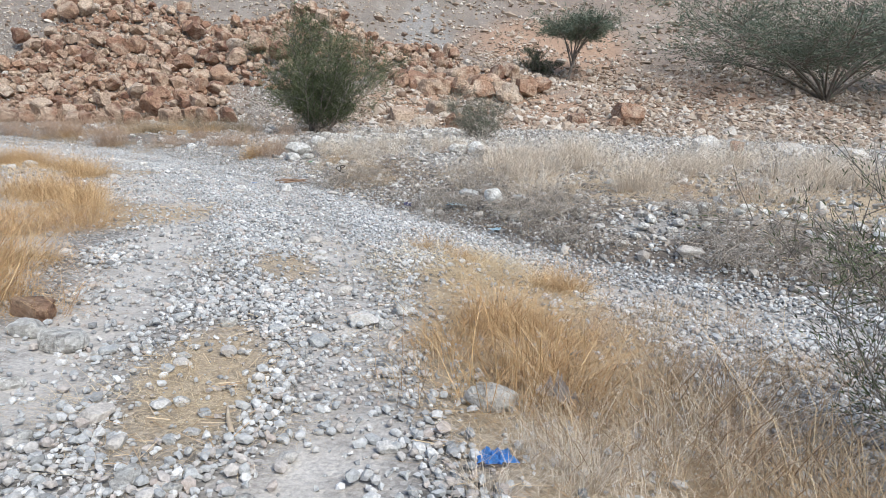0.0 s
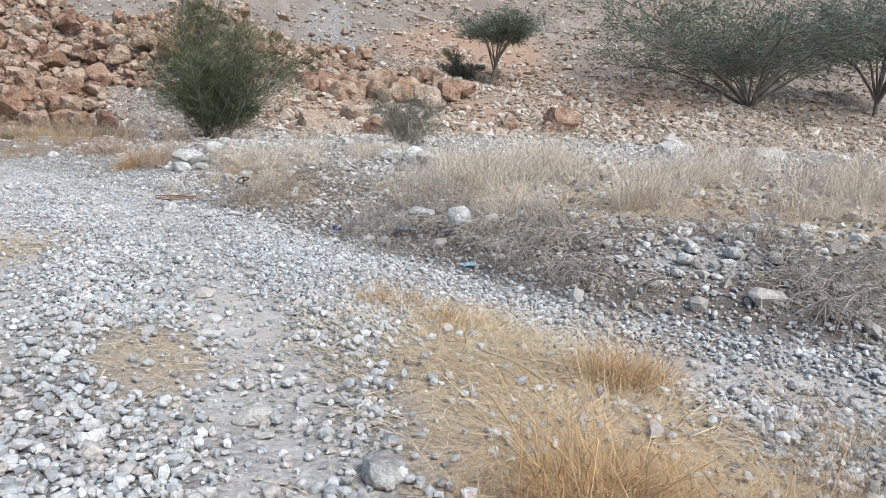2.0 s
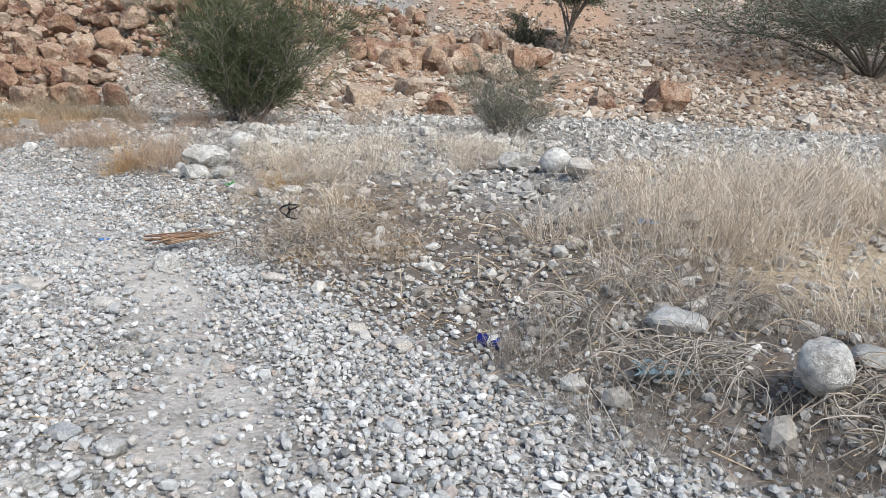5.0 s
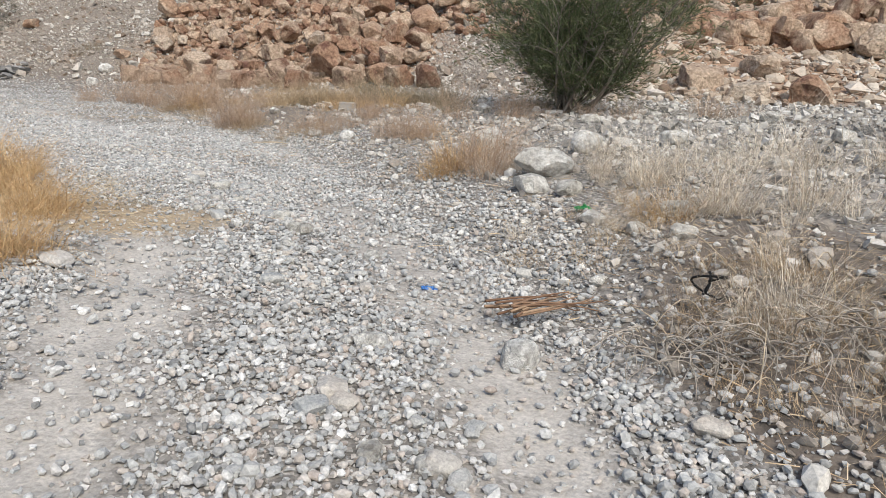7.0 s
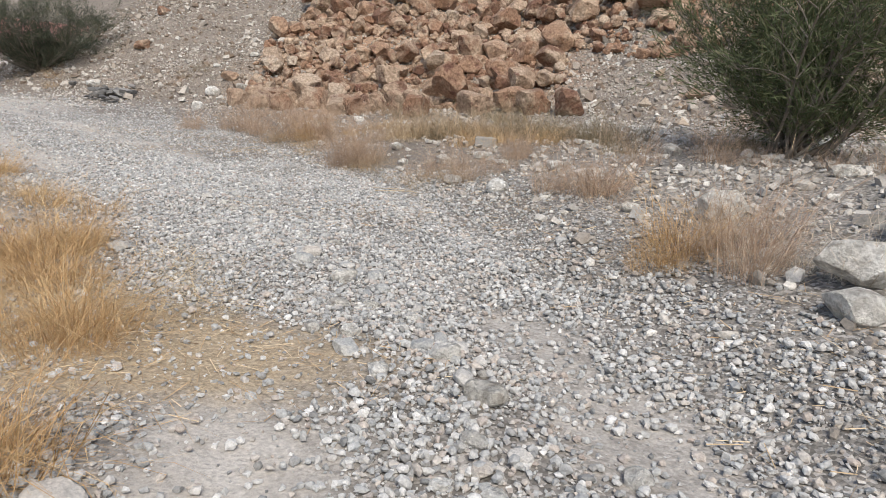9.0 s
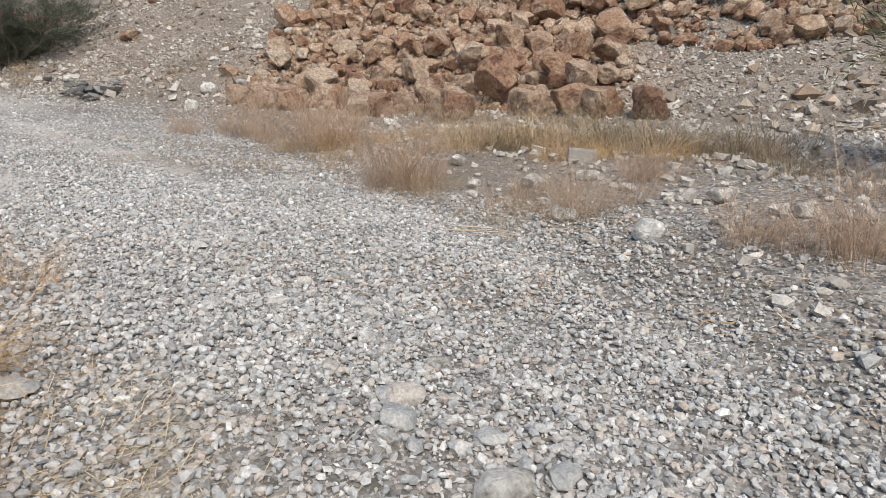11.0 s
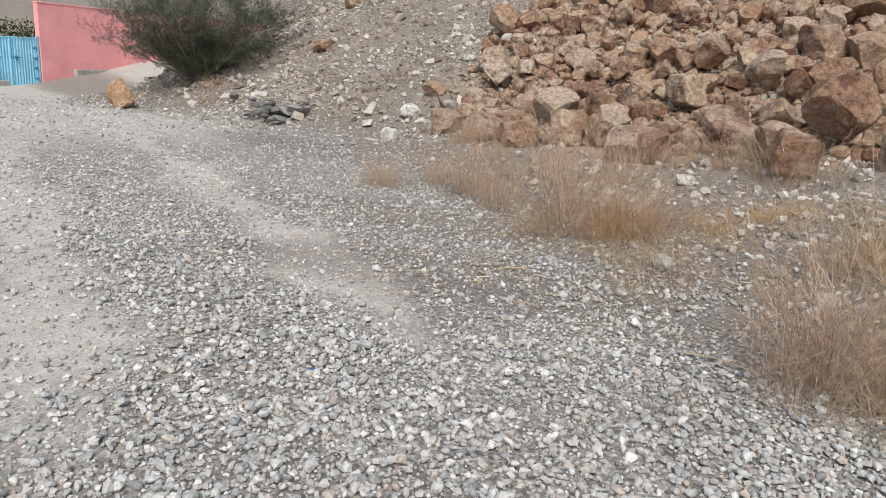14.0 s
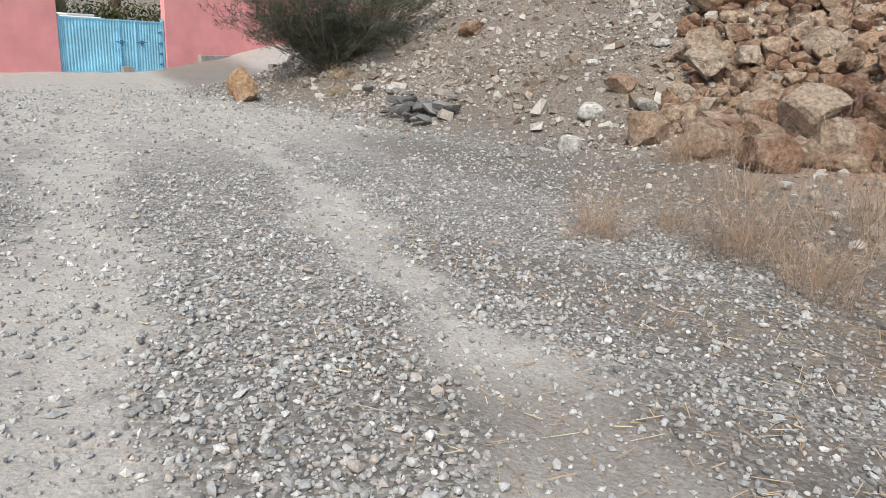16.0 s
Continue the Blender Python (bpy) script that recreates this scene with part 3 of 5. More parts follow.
PILES = [(-15.6, 22.4, 2.6, 1.3, 1.0), (-14.6, 23.9, 4.5, 2.6, 1.0), (-18.6, 26.2, 1.7, 2.6, 1.0), (-13.6, 27.0, 2.9, 2.6, .95), (-8.0, 27.2, 2.8, 1.8, .95), (-1.6, 28.2, 2.6, 1.6, 1.0), (-4.6, 30.8, 2.4, 2.2, .9), (-9.5, 31.2, 4.5, 2.6, .9), (-17.5, 30.2, 4.0, 2.2, .7)]


def build_boulders():
    r = np.random.RandomState(21)
    placed, rest = [], []
    for cx, cy, rx, ry, full in PILES:
        for _ in range(int(1500 * rx * ry / 10)):
            a, q = r.uniform(0, 6.283), math.sqrt(r.uniform(0, 1))
            x, y = cx + rx * q * math.cos(a), cy + ry * q * math.sin(a)
            size = float(np.clip(r.lognormal(-.46, .5), .22, 1.15))
            hollow = math.sin(x * 1.1 + 1.3 * math.sin(y * .9)) * math.sin(y * 1.3 + 1.1 * math.sin(x * .8))
            if hollow > .5 or r.uniform() > full or any((x - px) ** 2 + (y - py) ** 2 < (.315 * (size + ps)) ** 2 for px, py, ps in placed):
                continue
            placed.append((x, y, size))
    placed.sort(key=lambda b: b[1] + .25 * abs(b[0] + 13) - 3 * b[2])
    for k, (x, y, size) in enumerate(placed):
        me, turn, tilt, lift = BOULDER_SHAPES[r.randint(14)], r.uniform(0, 360), r.uniform(-50, 50), r.uniform(0, .3) * size
        if k < 250:
            put_rock("boulder", me, x, y, size, "angular rust-brown boulder in the rockfall on the slope", "boulder", "boulders of the rockfall", turn, tilt, .14, lift)
        else:
            me = FAR_SHAPES[k % 6]
            v = np.empty(len(me.vertices) * 3, np.float32)
            me.vertices.foreach_get("co", v)
            m = np.array(pose(x, y, float(land(x, y)) + size * .2 + lift, tilt, tilt * .6, turn))
            rest.append((v.reshape(-1, 3) * size * .48) @ m[:3, :3].T + m[:3, 3])
    spots = []
    for cx, cy, rx, ry, full in PILES:
        m = int(95 * rx * ry)
        a, q = r.uniform(0, 6.283, m), np.sqrt(r.uniform(0, 1, m)) * 1.08
        spots.append(np.stack([cx + rx * q * np.cos(a), cy + ry * q * np.sin(a)], -1))
    x, y = np.concatenate(spots).T
    rubble = scatter_stones("rockfall_rubble", x, y, np.clip(r.lognormal(-1.75, .45, len(x)), .07, .42), M_BOULDER_FAR, 1, 35, (.55, .95), .2, False, .28, .5, .3)
    tagged(rubble, "small rust-brown rubble packed between the boulders", "rubble", kind="stuff")
    n = len(ICO[2][0])
    faces = np.concatenate([ICO[2][1] + n * k for k in range(len(rest))])
    tagged(new("far_rockfall", mesh_of("far_rockfall", np.concatenate(rest), faces, M_BOULDER_FAR)), "tumbled rust-brown rocks higher on the slope", "rocks", kind="stuff")


build_boulders()


# ---- grass ----
def grass_material(name, stops):
    m, n, links, b = material(name, 0.85)
    g = n.new("ShaderNodeNewGeometry")
    o = n.new("ShaderNodeObjectInfo")
    add = n.new("ShaderNodeMath")
    add.operation = "MULTIPLY_ADD"
    links.new(o.outputs["Random"], add.inputs[0])
    add.inputs[1].default_value = 0.3
    half = n.new("ShaderNodeMath")
    half.operation = "MULTIPLY"
    links.new(g.outputs["Random Per Island"], half.inputs[0])
    half.inputs[1].default_value = 0.7
    links.new(half.outputs[0], add.inputs[2])
    col = ramp(n, links, add.outputs[0], stops).outputs[0]
    grain = noise_node(n, links, 25.0, 3)
    tone = ramp(n, links, grain.outputs[0], [(0.3, (0.75, 0.75, 0.75)), (0.7, (1.15, 1.15, 1.15))])
    links.new(mix(n, links, 1.0, col, tone.outputs[0], "MULTIPLY"), b.inputs["Base Color"])
    return m


M_GOLD = grass_material("golden_grass", [(0.0, (0.33, 0.195, 0.095)), (0.5, (0.57, 0.365, 0.175)), (1.0, (0.78, 0.60, 0.36))])
M_MAT = grass_material("flattened_straw", [(0.0, (0.40, 0.29, 0.17)), (0.5, (0.64, 0.50, 0.31)), (1.0, (0.84, 0.73, 0.53))])
M_STRAW = grass_material("pale_straw", [(0.0, (0.45, 0.36, 0.27)), (0.5, (0.70, 0.595, 0.47)), (1.0, (0.88, 0.81, 0.69))])
M_RUST = grass_material("rusty_stems", [(0.0, (0.25, 0.165, 0.115)), (0.5, (0.48, 0.34, 0.24)), (1.0, (0.72, 0.575, 0.44))])
M_DEAD = grass_material("dead_tangle", [(0.0, (0.17, 0.14, 0.115)), (0.5, (0.36, 0.315, 0.265)), (0.8, (0.54, 0.48, 0.41)), (1.0, (0.76, 0.69, 0.60))])
M_TANGLE = grass_material("tangled_straw", [(0.0, (0.26, 0.17, 0.10)), (0.5, (0.48, 0.345, 0.21)), (1.0, (0.76, 0.62, 0.43))])
M_OLIVE = grass_material("olive_scrub", [(0.0, (0.14, 0.115, 0.075)), (0.5, (0.27, 0.22, 0.145)), (1.0, (0.46, 0.37, 0.25))])


def tuft_mesh(name, seed, mat, blades, height, spread, lean, droop, width, wind=0.0, kink=0.0, lie=0.0, plume=0):
    """A tuft of dry blades: ribbons that rise from a root patch, lean out and droop; plume adds side sprigs on each stem."""
    r = np.random.RandomState(seed)
    n, seg = blades, 3
    rad = spread * np.sqrt(r.uniform(0, 1, n))
    ang = r.uniform(0, 6.283, n)
    root = np.stack([rad * np.cos(ang), rad * np.sin(ang), np.full(n, -.02)], -1)
    out = ang + r.normal(0, .7, n)
    length = height * np.clip(r.lognormal(-.38, .42, n), .25, 1.7)
    pitch = np.abs(r.normal(0, lean, n)) + .08 if not lie else lie + r.normal(0, .16, n)
    pts = [root]
    step = length / seg
    side = r.normal(0, kink, (n, seg)) if kink else np.zeros((n, seg))
    for k in range(seg):
        dx, dy = np.cos(out) * np.sin(pitch), np.sin(out) * np.sin(pitch)
        move = np.stack([dx + wind * (k + 1) / seg, dy + .3 * wind * (k + 1) / seg, np.cos(pitch)], -1)
        move /= np.linalg.norm(move, axis=1)[:, None]
        pts.append(pts[-1] + move * step[:, None])
        pitch = pitch + droop * r.uniform(.4, 1.4, n)
        out = out + side[:, k]
    pts = np.stack(pts, 1)
    pts[:, 1:, 2] = np.maximum(pts[:, 1:, 2], .012)
    face = r.uniform(0, 6.283, n)
    across = np.stack([np.cos(face), np.sin(face), np.zeros(n)], -1)
    taper = np.array([1, .85, .6, .12]) * width * .5
    a = pts + across[:, None] * taper[None, :, None]
    c = pts - across[:, None] * taper[None, :, None]
    verts = np.stack([a, c], 2).reshape(-1, 3)
    one = np.array([[2 * k, 2 * k + 1, 2 * k + 3, 2 * k + 2] for k in range(seg)])
    faces = (one[None] + (np.arange(n) * (seg + 1) * 2)[:, None, None]).reshape(-1, 4)
    if plume:
        m = n * plume
        own = np.repeat(np.arange(n), plume)
        t = r.uniform(1.1, 2.95, m)
        i = t.astype(int)
        at = pts[own, i] + (pts[own, i + 1] - pts[own, i]) * (t - i)[:, None]
        way = (pts[own, i + 1] - pts[own, i]) / step[own][:, None] + r.normal(0, .45, (m, 3))
        tip = at + way * (length[own] * r.uniform(.08, .22, m))[:, None]
        tip[:, 2] = np.maximum(tip[:, 2], .012)
        w = np.stack([np.cos(t * 40), np.sin(t * 40), np.zeros(m)], -1) * width * .45
        faces = np.concatenate([faces, np.arange(4 * m).reshape(-1, 4) + len(verts)])
        verts = np.concatenate([verts, np.stack([at - w, at + w, tip + w * .3, tip - w * .3], 1).reshape(-1, 3)])
    return mesh_of(name, verts, faces, mat, True)


TUFTS = {
    "gold": [tuft_mesh("golden_grass", 100 + k, M_GOLD, 185, .60, .22, .75, .8, .0030, .22, .8, 0, 1) for k in range(6)],
    "mat": [tuft_mesh("straw_mat", 120 + k, M_MAT, 105, .36, .38, .35, .03, .0034, .1, .4, 1.42) for k in range(4)],
    "pale": [tuft_mesh("pale_grass", 140 + k, M_STRAW, 125, .78, .20, .5, .75, .0036, .25, .6, 0, 1) for k in range(6)],
    "rust": [tuft_mesh("rusty_grass", 160 + k, M_RUST, 64, .74, .20, .42, .36, .0032, .08, .6, 0, 4) for k in range(6)],
    "dead": [tuft_mesh("dead_tangle", 180 + k, M_DEAD, 110, .55, .30, .85, .7, .0034, .0, .7) for k in range(6)],
    "tangle": [tuft_mesh("straw_tangle", 220 + k, M_TANGLE, 200, .46, .34, .95, .55, .0032, .1, 1.0) for k in range(5)],
    "olive": [tuft_mesh("olive_scrub", 200 + k, M_OLIVE, 200, .44, .26, .75, .4, .0036, .05, .7) for k in range(4)],
}
TUFT_TAGS = {
    "gold": ("golden_grass_tuft", "tall golden dry grass clump bent by the wind", "grass"),
    "mat": ("straw_mat", "low mat of flattened golden straw on the ground", "grass"),
    "pale": ("pale_grass_tuft", "pale bleached dry grass drooping on the bank", "grass"),
    "rust": ("rusty_grass_tuft", "upright rust-tinted dry grass beside the track", "grass"),
    "dead": ("dead_weed_tangle", "grey-brown tangle of dead weed stems on dark soil", "weeds"),
    "tangle": ("straw_tangle", "tangled brown straw lying over the ground", "grass"),
    "olive": ("olive_scrub", "low olive-brown scrub at the foot of the slope", "scrub"),
}
tuft_random = np.random.RandomState(33)


def plant(style, x, y, size=1.0, turn=None):
    name, label, category = TUFT_TAGS[style]
    ob = new(name, TUFTS[style][tuft_random.randint(len(TUFTS[style]))])
    s = size * tuft_random.uniform(.7, 1.25)
    turn = tuft_random.uniform(-110, 110) if turn is None else turn
    ob.matrix_world = pose(x, y, float(land(x, y)), 0, 0, turn) @ Matrix.Diagonal((s, s, s * tuft_random.uniform(.85, 1.15), 1))
    return tagged(ob, label, category, category + " along the track")


# patch of bare grey silt on the bank, with a few cobbles
BARE_SILT = (3.72, 6.2, .55, .34, -20)


def plant_area(style, count, cx, cy, rx, ry, turn=0.0, low=.7, high=1.1, edge=None, verge=False):
    c, s = math.cos(radians(turn)), math.sin(radians(turn))
    u0, v0, strong = 0.0, 0.0, 1.0
    for k in range(count):
        if k % 3 == 0:
            a, q = tuft_random.uniform(0, 6.283), math.sqrt(tuft_random.uniform(0, 1))
            u0, v0, strong = rx * q * math.cos(a), ry * q * math.sin(a), tuft_random.uniform(.62, 1.3)
        loose = .09 if style in ("gold", "rust") else .24
        u, v = u0 + tuft_random.normal(0, loose), v0 + tuft_random.normal(0, loose)
        x, y = cx + u * c - v * s, cy + u * s + v * c
        if edge is not None and (y - float(lerp_line(x, EDGE))) * .82 < edge:
            continue
        if style in ("dead", "pale") and float(blob(x, y, *BARE_SILT)) > .15:
            continue
        if verge and float(left_of_verge(x, y)) < .12:
            continue
        plant(style, x, y, tuft_random.uniform(low, high) * (strong if style != "mat" else 1))


# golden island between the track and the side channel
plant_area("gold", 24, 2.38, 2.3, .28, .7, 8, .75, 1.05)
plant_area("gold", 9, 2.75, 4.15, .3, .16, -55, .45, .7)
plant_area("gold", 6, 2.1, 4.9, .45, .08, -18, .3, .45)
plant_area("gold", 3, 1.34, 5.4, .08, .08, 0, .4, .5)
plant_area("mat", 60, 2.05, 4.2, .7, .95, 20, .7, 1.15)
plant_area("mat", 30, 2.45, 2.2, .55, 1.3, 8, .7, 1.1)
plant_area("mat", 18, 1.6, 5.0, .8, .25, -20, .6, .9)
plant_area("rust", 9, 3.3, 1.7, .5, 1.0, 12, .3, .5)
plant_area("tangle", 45, 3.35, 1.1, .6, .8, 12, .6, 1.0)
plant_area("tangle", 9, 3.3, 2.6, .4, .5, 12, .35, .55)
plant_area("tangle", 9, 3.2, 3.4, .3, .5, 10, .4, .7)
plant_area("tangle", 9, 4.3, 2.6, .5, .5, 0, .4, .6)
plant_area("pale", 18, 3.2, .6, .7, .5, 0, .4, .6)
plant_area("mat", 22, .95, 1.2, .3, .9, 15, .45, .8)
plant_area("mat", 14, .3, 4.0, .35, .7, 20, .4, .7)
# verge on the near side of the bend
plant_area("gold", 22, -1.15, 2.7, .55, .75, 35, .8, 1.15, None, True)
plant_area("gold", 26, -2.7, 5.2, .8, 1.2, 35, .6, 1.0, None, True)
plant_area("rust", 14, -2.3, 4.4, .8, 1.2, 35, .4, .6, None, True)
plant_area("gold", 30, -4.3, 7.3, .8, 1.1, 35, .8, 1.15, None, True)
plant_area("mat", 24, -3.4, 5.8, .9, 2.6, 35, .8, 1.2, None, True)
plant_area("gold", 34, -7.4, 10.2, 1.5, 1.0, 40, .6, .95, None, True)
plant_area("mat", 36, -6.9, 9.9, 2.0, 1.1, 40, .8, 1.2, None, True)
plant_area("gold", 16, -10.2, 12.0, 1.6, .6, 20, .6, .9, None, True)
plant_area("mat", 12, -10.0, 12.1, 1.6, .6, 20, .7, 1.0, None, True)
plant_area("gold", 18, -8.4, 11.0, .7, .3, 25, .7, 1.0)
plant_area("gold", 9, -6.35, 10.0, .35, .25, 30, .6, .9)
plant_area("gold", 9, -5.4, 9.2, .35, .25, 40, .6, .9)
plant_area("gold", 6, -11.7, 12.2, .4, .2, 20, .6, .9)
plant_area("mat", 34, -7.2, 10.5, 1.5, .6, 38, .8, 1.2)
# bank and pale field beyond the channel
plant_area("pale", 105, 3.9, 8.7, 2.9, 1.3, -12, .65, 1.1, .9)
plant_area("pale", 30, 2.5, 10.1, .8, 1.4, -35, .65, .95, .9)
plant_area("pale", 34, 6.2, 9.4, 1.4, 1.6, 0, .6, .95, 1.2)
plant_area("rust", 9, 4.3, 7.3, .8, .5, 0, .4, .6, .5)
plant_area("dead", 110, 2.9, 6.7, 2.7, .65, -32, .4, .8, .05)
plant_area("dead", 33, 1.3, 8.4, 1.0, .6, -45, .35, .75, .1)
plant_area("dead", 8, -.6, 10.1, .8, .5, -35, .6, .9, .1)
plant_area("tangle", 36, -.6, 10.1, .85, .35, -35, .35, .62, .1)
plant_area("pale", 6, -.7, 10.5, .5, .3, -35, .45, .6, .2)
plant_area("pale", 12, -1.25, 11.95, .4, .2, 0, .55, .85)
plant_area("pale", 10, .2, 12.0, .9, .5, 0, .5, .75)
plant_area("pale", 6, -2.25, 11.75, .15, .1, 0, .4, .6)
plant_area("rust", 3, 1.6, 10.6, .2, .2, 0, .45, .6)
plant_area("rust", 3, .35, 12.0, .2, .3, 0, .5, .7)
# tall strip along the far edge of the track
plant_area("rust", 12, -3.75, 13.3, .5, .3, 0, .65, .9)
plant_area("pale", 5, -3.8, 13.4, .4, .3, 0, .5, .65)
plant_area("rust", 18, -5.55, 14.85, .4, .2, 0, .8, 1.1)
plant_area("rust", 10, -6.9, 15.7, .4, .3, 0, .55, .8)
plant_area("rust", 10, -7.9, 15.8, .35, .25, 0, .5, .75)
plant_area("rust", 9, -9.6, 16.2, .12, .1, 0, 1.1, 1.35)
plant_area("rust", 9, -9.3, 16.05, .2, .12, 0, .8, 1.1)
plant_area("rust", 27, -10.7, 17.9, 2.1, .75, 20, .35, .7, -.1)
plant_area("tangle", 16, -10.2, 17.8, 1.9, .6, 20, .5, .8, -.1)
plant_area("rust", 36, -13.8, 19.3, 2.6, .8, 15, .4, .95, -.1)
plant_area("rust", 9, -15.4, 17.9, .35, .2, 0, .7, 1.0)
plant_area("rust", 7, -14.4, 18.4, .3, .2, 0, .8, 1.2)
plant_area("rust", 8, -13.4, 18.15, .35, .2, -10, .7, 1.1)
plant_area("rust", 22, -12.2, 17.85, .75, .25, -8, .55, .95)
plant_area("gold", 7, -11.9, 17.8, .6, .2, -8, .7, 1.0)
plant_area("tangle", 12, -12.0, 17.6, 1.0, .3, -10, .5, .8)
plant_area("tangle", 6, -9.4, 16.1, .25, .2, 0, .7, .9)
plant_area("tangle", 8, -7.6, 15.6, .6, .2, 10, .5, .8)
plant_area("gold", 3, -1.4, 11.9, .4, .2, 0, .5, .7)
plant_area("tangle", 12, -1.6, 11.6, .7, .3, -10, .4, .6)
plant_area("gold", 6, -3.9, 13.4, .45, .25, 0, .7, 1.0)
plant_area("gold", 5, -10.2, 18.5, 1.4, .4, 10, .6, .85)
plant_area("olive", 24, -8.4, 18.3, 1.6, .5, 0, .9, 1.4)
plant_area("tangle", 18, -9.2, 18.2, .5, .25, 0, 1.0, 1.4)
plant_area("olive", 12, -7.0, 17.9, .9, .3, 0, .9, 1.3)
plant_area("olive", 8, -6.3, 17.7, .9, .6, 0, .8, 1.2)
plant_area("rust", 15, -7.0, 17.2, 1.6, .5, 10, .45, .75)
plant_area("gold", 10, -7.6, 17.4, 1.1, .3, 10, .55, .85)
plant_area("pale", 16, -1.9, 13.0, .8, .35, 0, .5, .75)
plant_area("pale", 14, -.2, 13.2, 1.0, .5, 0, .5, .8)
plant_area("rust", 8, -2.2, 17.6, .8, .3, 0, .6, .9)
plant_area("rust", 8, -4.9, 16.3, .6, .3, 0, .8, 1.1)
plant_area("rust", 9, -3.4, 16.5, .9, .25, 0, .5, .8)
plant_area("olive", 5, -5.0, 18.2, .6, .4, 0, .8, 1.2)
plant_area("pale", 7, -20.3, 21.6, 1.6, .8, 10, .2, .4)
plant_area("pale", 6, -18.9, 22.6, 1.2, .8, 10, .2, .4)
plant_area("tangle", 9, -25.6, 20.2, 1.6, .3, 0, .6, 1.0)
plant_area("olive", 5, -20.5, 21.8, 1.2, .5, 0, .5, .8)
plant_area("rust", 10, -21.5, 21.2, 2.0, .6, 10, .3, .5)
plant_area("rust", 24, -16.0, 21.0, 2.2, .4, 20, .5, .8)
plant_area("rust", 20, -12.0, 20.6, 2.6, .7, 5, .5, .8)
plant_area("olive", 12, -10.5, 20.6, 2.2, .6, 0, .7, 1.1)
plant_area("dead", 12, -9.0, 15.7, 1.6, .35, 25, .3, .5)


def build_litter():
    """Short broken straws strewn under the grass and over the dark bank."""
    def weight(x, y):
        dust, soil, straw, earth, red = covers(x, y)
        d = (y - lerp_line(x, EDGE)) * .82
        strip = smooth(-.4, .5, d) * smooth(2.6, 1.2, d) * smooth(-17, -14, x) * smooth(7, 5, x)
        return np.clip(np.maximum(.9 * straw, np.maximum(.8 * soil, .45 * strip)), 0, 1) * smooth(-12, 0, y)
    x, y, r = sample(120000, -17, 6.5, .2, 20, weight, 25)
    n = len(x)
    a, half, tilt = r.uniform(0, 6.283, n), r.uniform(.02, .085, n), r.normal(0, .12, n)
    at = np.stack([x, y, land(x, y) + .012 + r.uniform(0, .02, n)], -1)
    along = np.stack([np.cos(a), np.sin(a), tilt], -1) * half[:, None]
    side = np.stack([-np.sin(a), np.cos(a), r.normal(0, .5, n)], -1) * r.uniform(.0012, .0024, n)[:, None]
    verts = np.stack([at - along - side, at + along - side, at + along + side, at - along + side], 1).reshape(-1, 3)
    litter = new("straw_litter", mesh_of("straw_litter", verts, np.arange(4 * n).reshape(-1, 4), M_TANGLE))
    tagged(litter, "short broken straws strewn under the dry grass", "straw", kind="stuff")


build_litter()


# ---- shrubs and trees ----
M_BARK = plain_material("acacia_bark", (0.22, 0.19, 0.16), 0.95, 0, 0.45, 9, 0.01)


def leaf_material(name, stops):
    m, n, links, b = material(name, 0.7)
    g = n.new("ShaderNodeNewGeometry")
    links.new(ramp(n, links, g.outputs["Random Per Island"], stops).outputs[0], b.inputs["Base Color"])
    return m


M_LEAF = leaf_material("acacia_leaf", [(0.0, (0.042, 0.056, 0.026)), (0.5, (0.088, 0.112, 0.05)), (0.9, (0.14, 0.155, 0.078)), (1.0, (0.22, 0.20, 0.12))])
M_LEAF_GREY = leaf_material("grey_leaf", [(0.0, (0.085, 0.095, 0.072)), (0.5, (0.15, 0.16, 0.115)), (1.0, (0.25, 0.245, 0.18))])
# far-tree leaves: distance haze is put into the colour, paler and greyer
M_LEAF_HAZE = leaf_material("hazed_tree_leaf", [(0.0, (0.07, 0.092, 0.068)), (0.5, (0.13, 0.16, 0.115)), (1.0, (0.22, 0.245, 0.17))])
M_LEAF_DARK = leaf_material("dark_leaf", [(0.0, (0.032, 0.040, 0.026)), (0.5, (0.062, 0.076, 0.048)), (0.9, (0.10, 0.112, 0.07)), (1.0, (0.18, 0.15, 0.09))])


def tubes(paths, sides=5):
    """Tapered tubes along paths of (points, radius at start, radius at end)."""
    verts, faces, base = [], [], 0
    for pts, r0, r1 in paths:
        pts = np.asarray(pts)
        n = len(pts)
        tan = np.gradient(pts, axis=0)
        tan /= np.linalg.norm(tan, axis=1)[:, None] + 1e-9
        ref = np.where(np.abs(tan[:, 2:3]) > .9, np.array([[1.0, 0, 0]]), np.array([[0, 0, 1.0]]))
        u = np.cross(tan, ref)
        u /= np.linalg.norm(u, axis=1)[:, None] + 1e-9
        v = np.cross(tan, u)
        a = np.arange(sides) * 6.28318 / sides
        rad = np.linspace(r0, r1, n)
        ring = pts[:, None] + rad[:, None, None] * (np.cos(a)[None, :, None] * u[:, None] + np.sin(a)[None, :, None] * v[:, None])
        verts.append(ring.reshape(-1, 3))
        for i in range(n - 1):
            for j in range(sides):
                k = (j + 1) % sides
                faces.append((base + i * sides + j, base + i * sides + k, base + (i + 1) * sides + k, base + (i + 1) * sides + j))
        base += n * sides
    return np.concatenate(verts), np.array(faces)


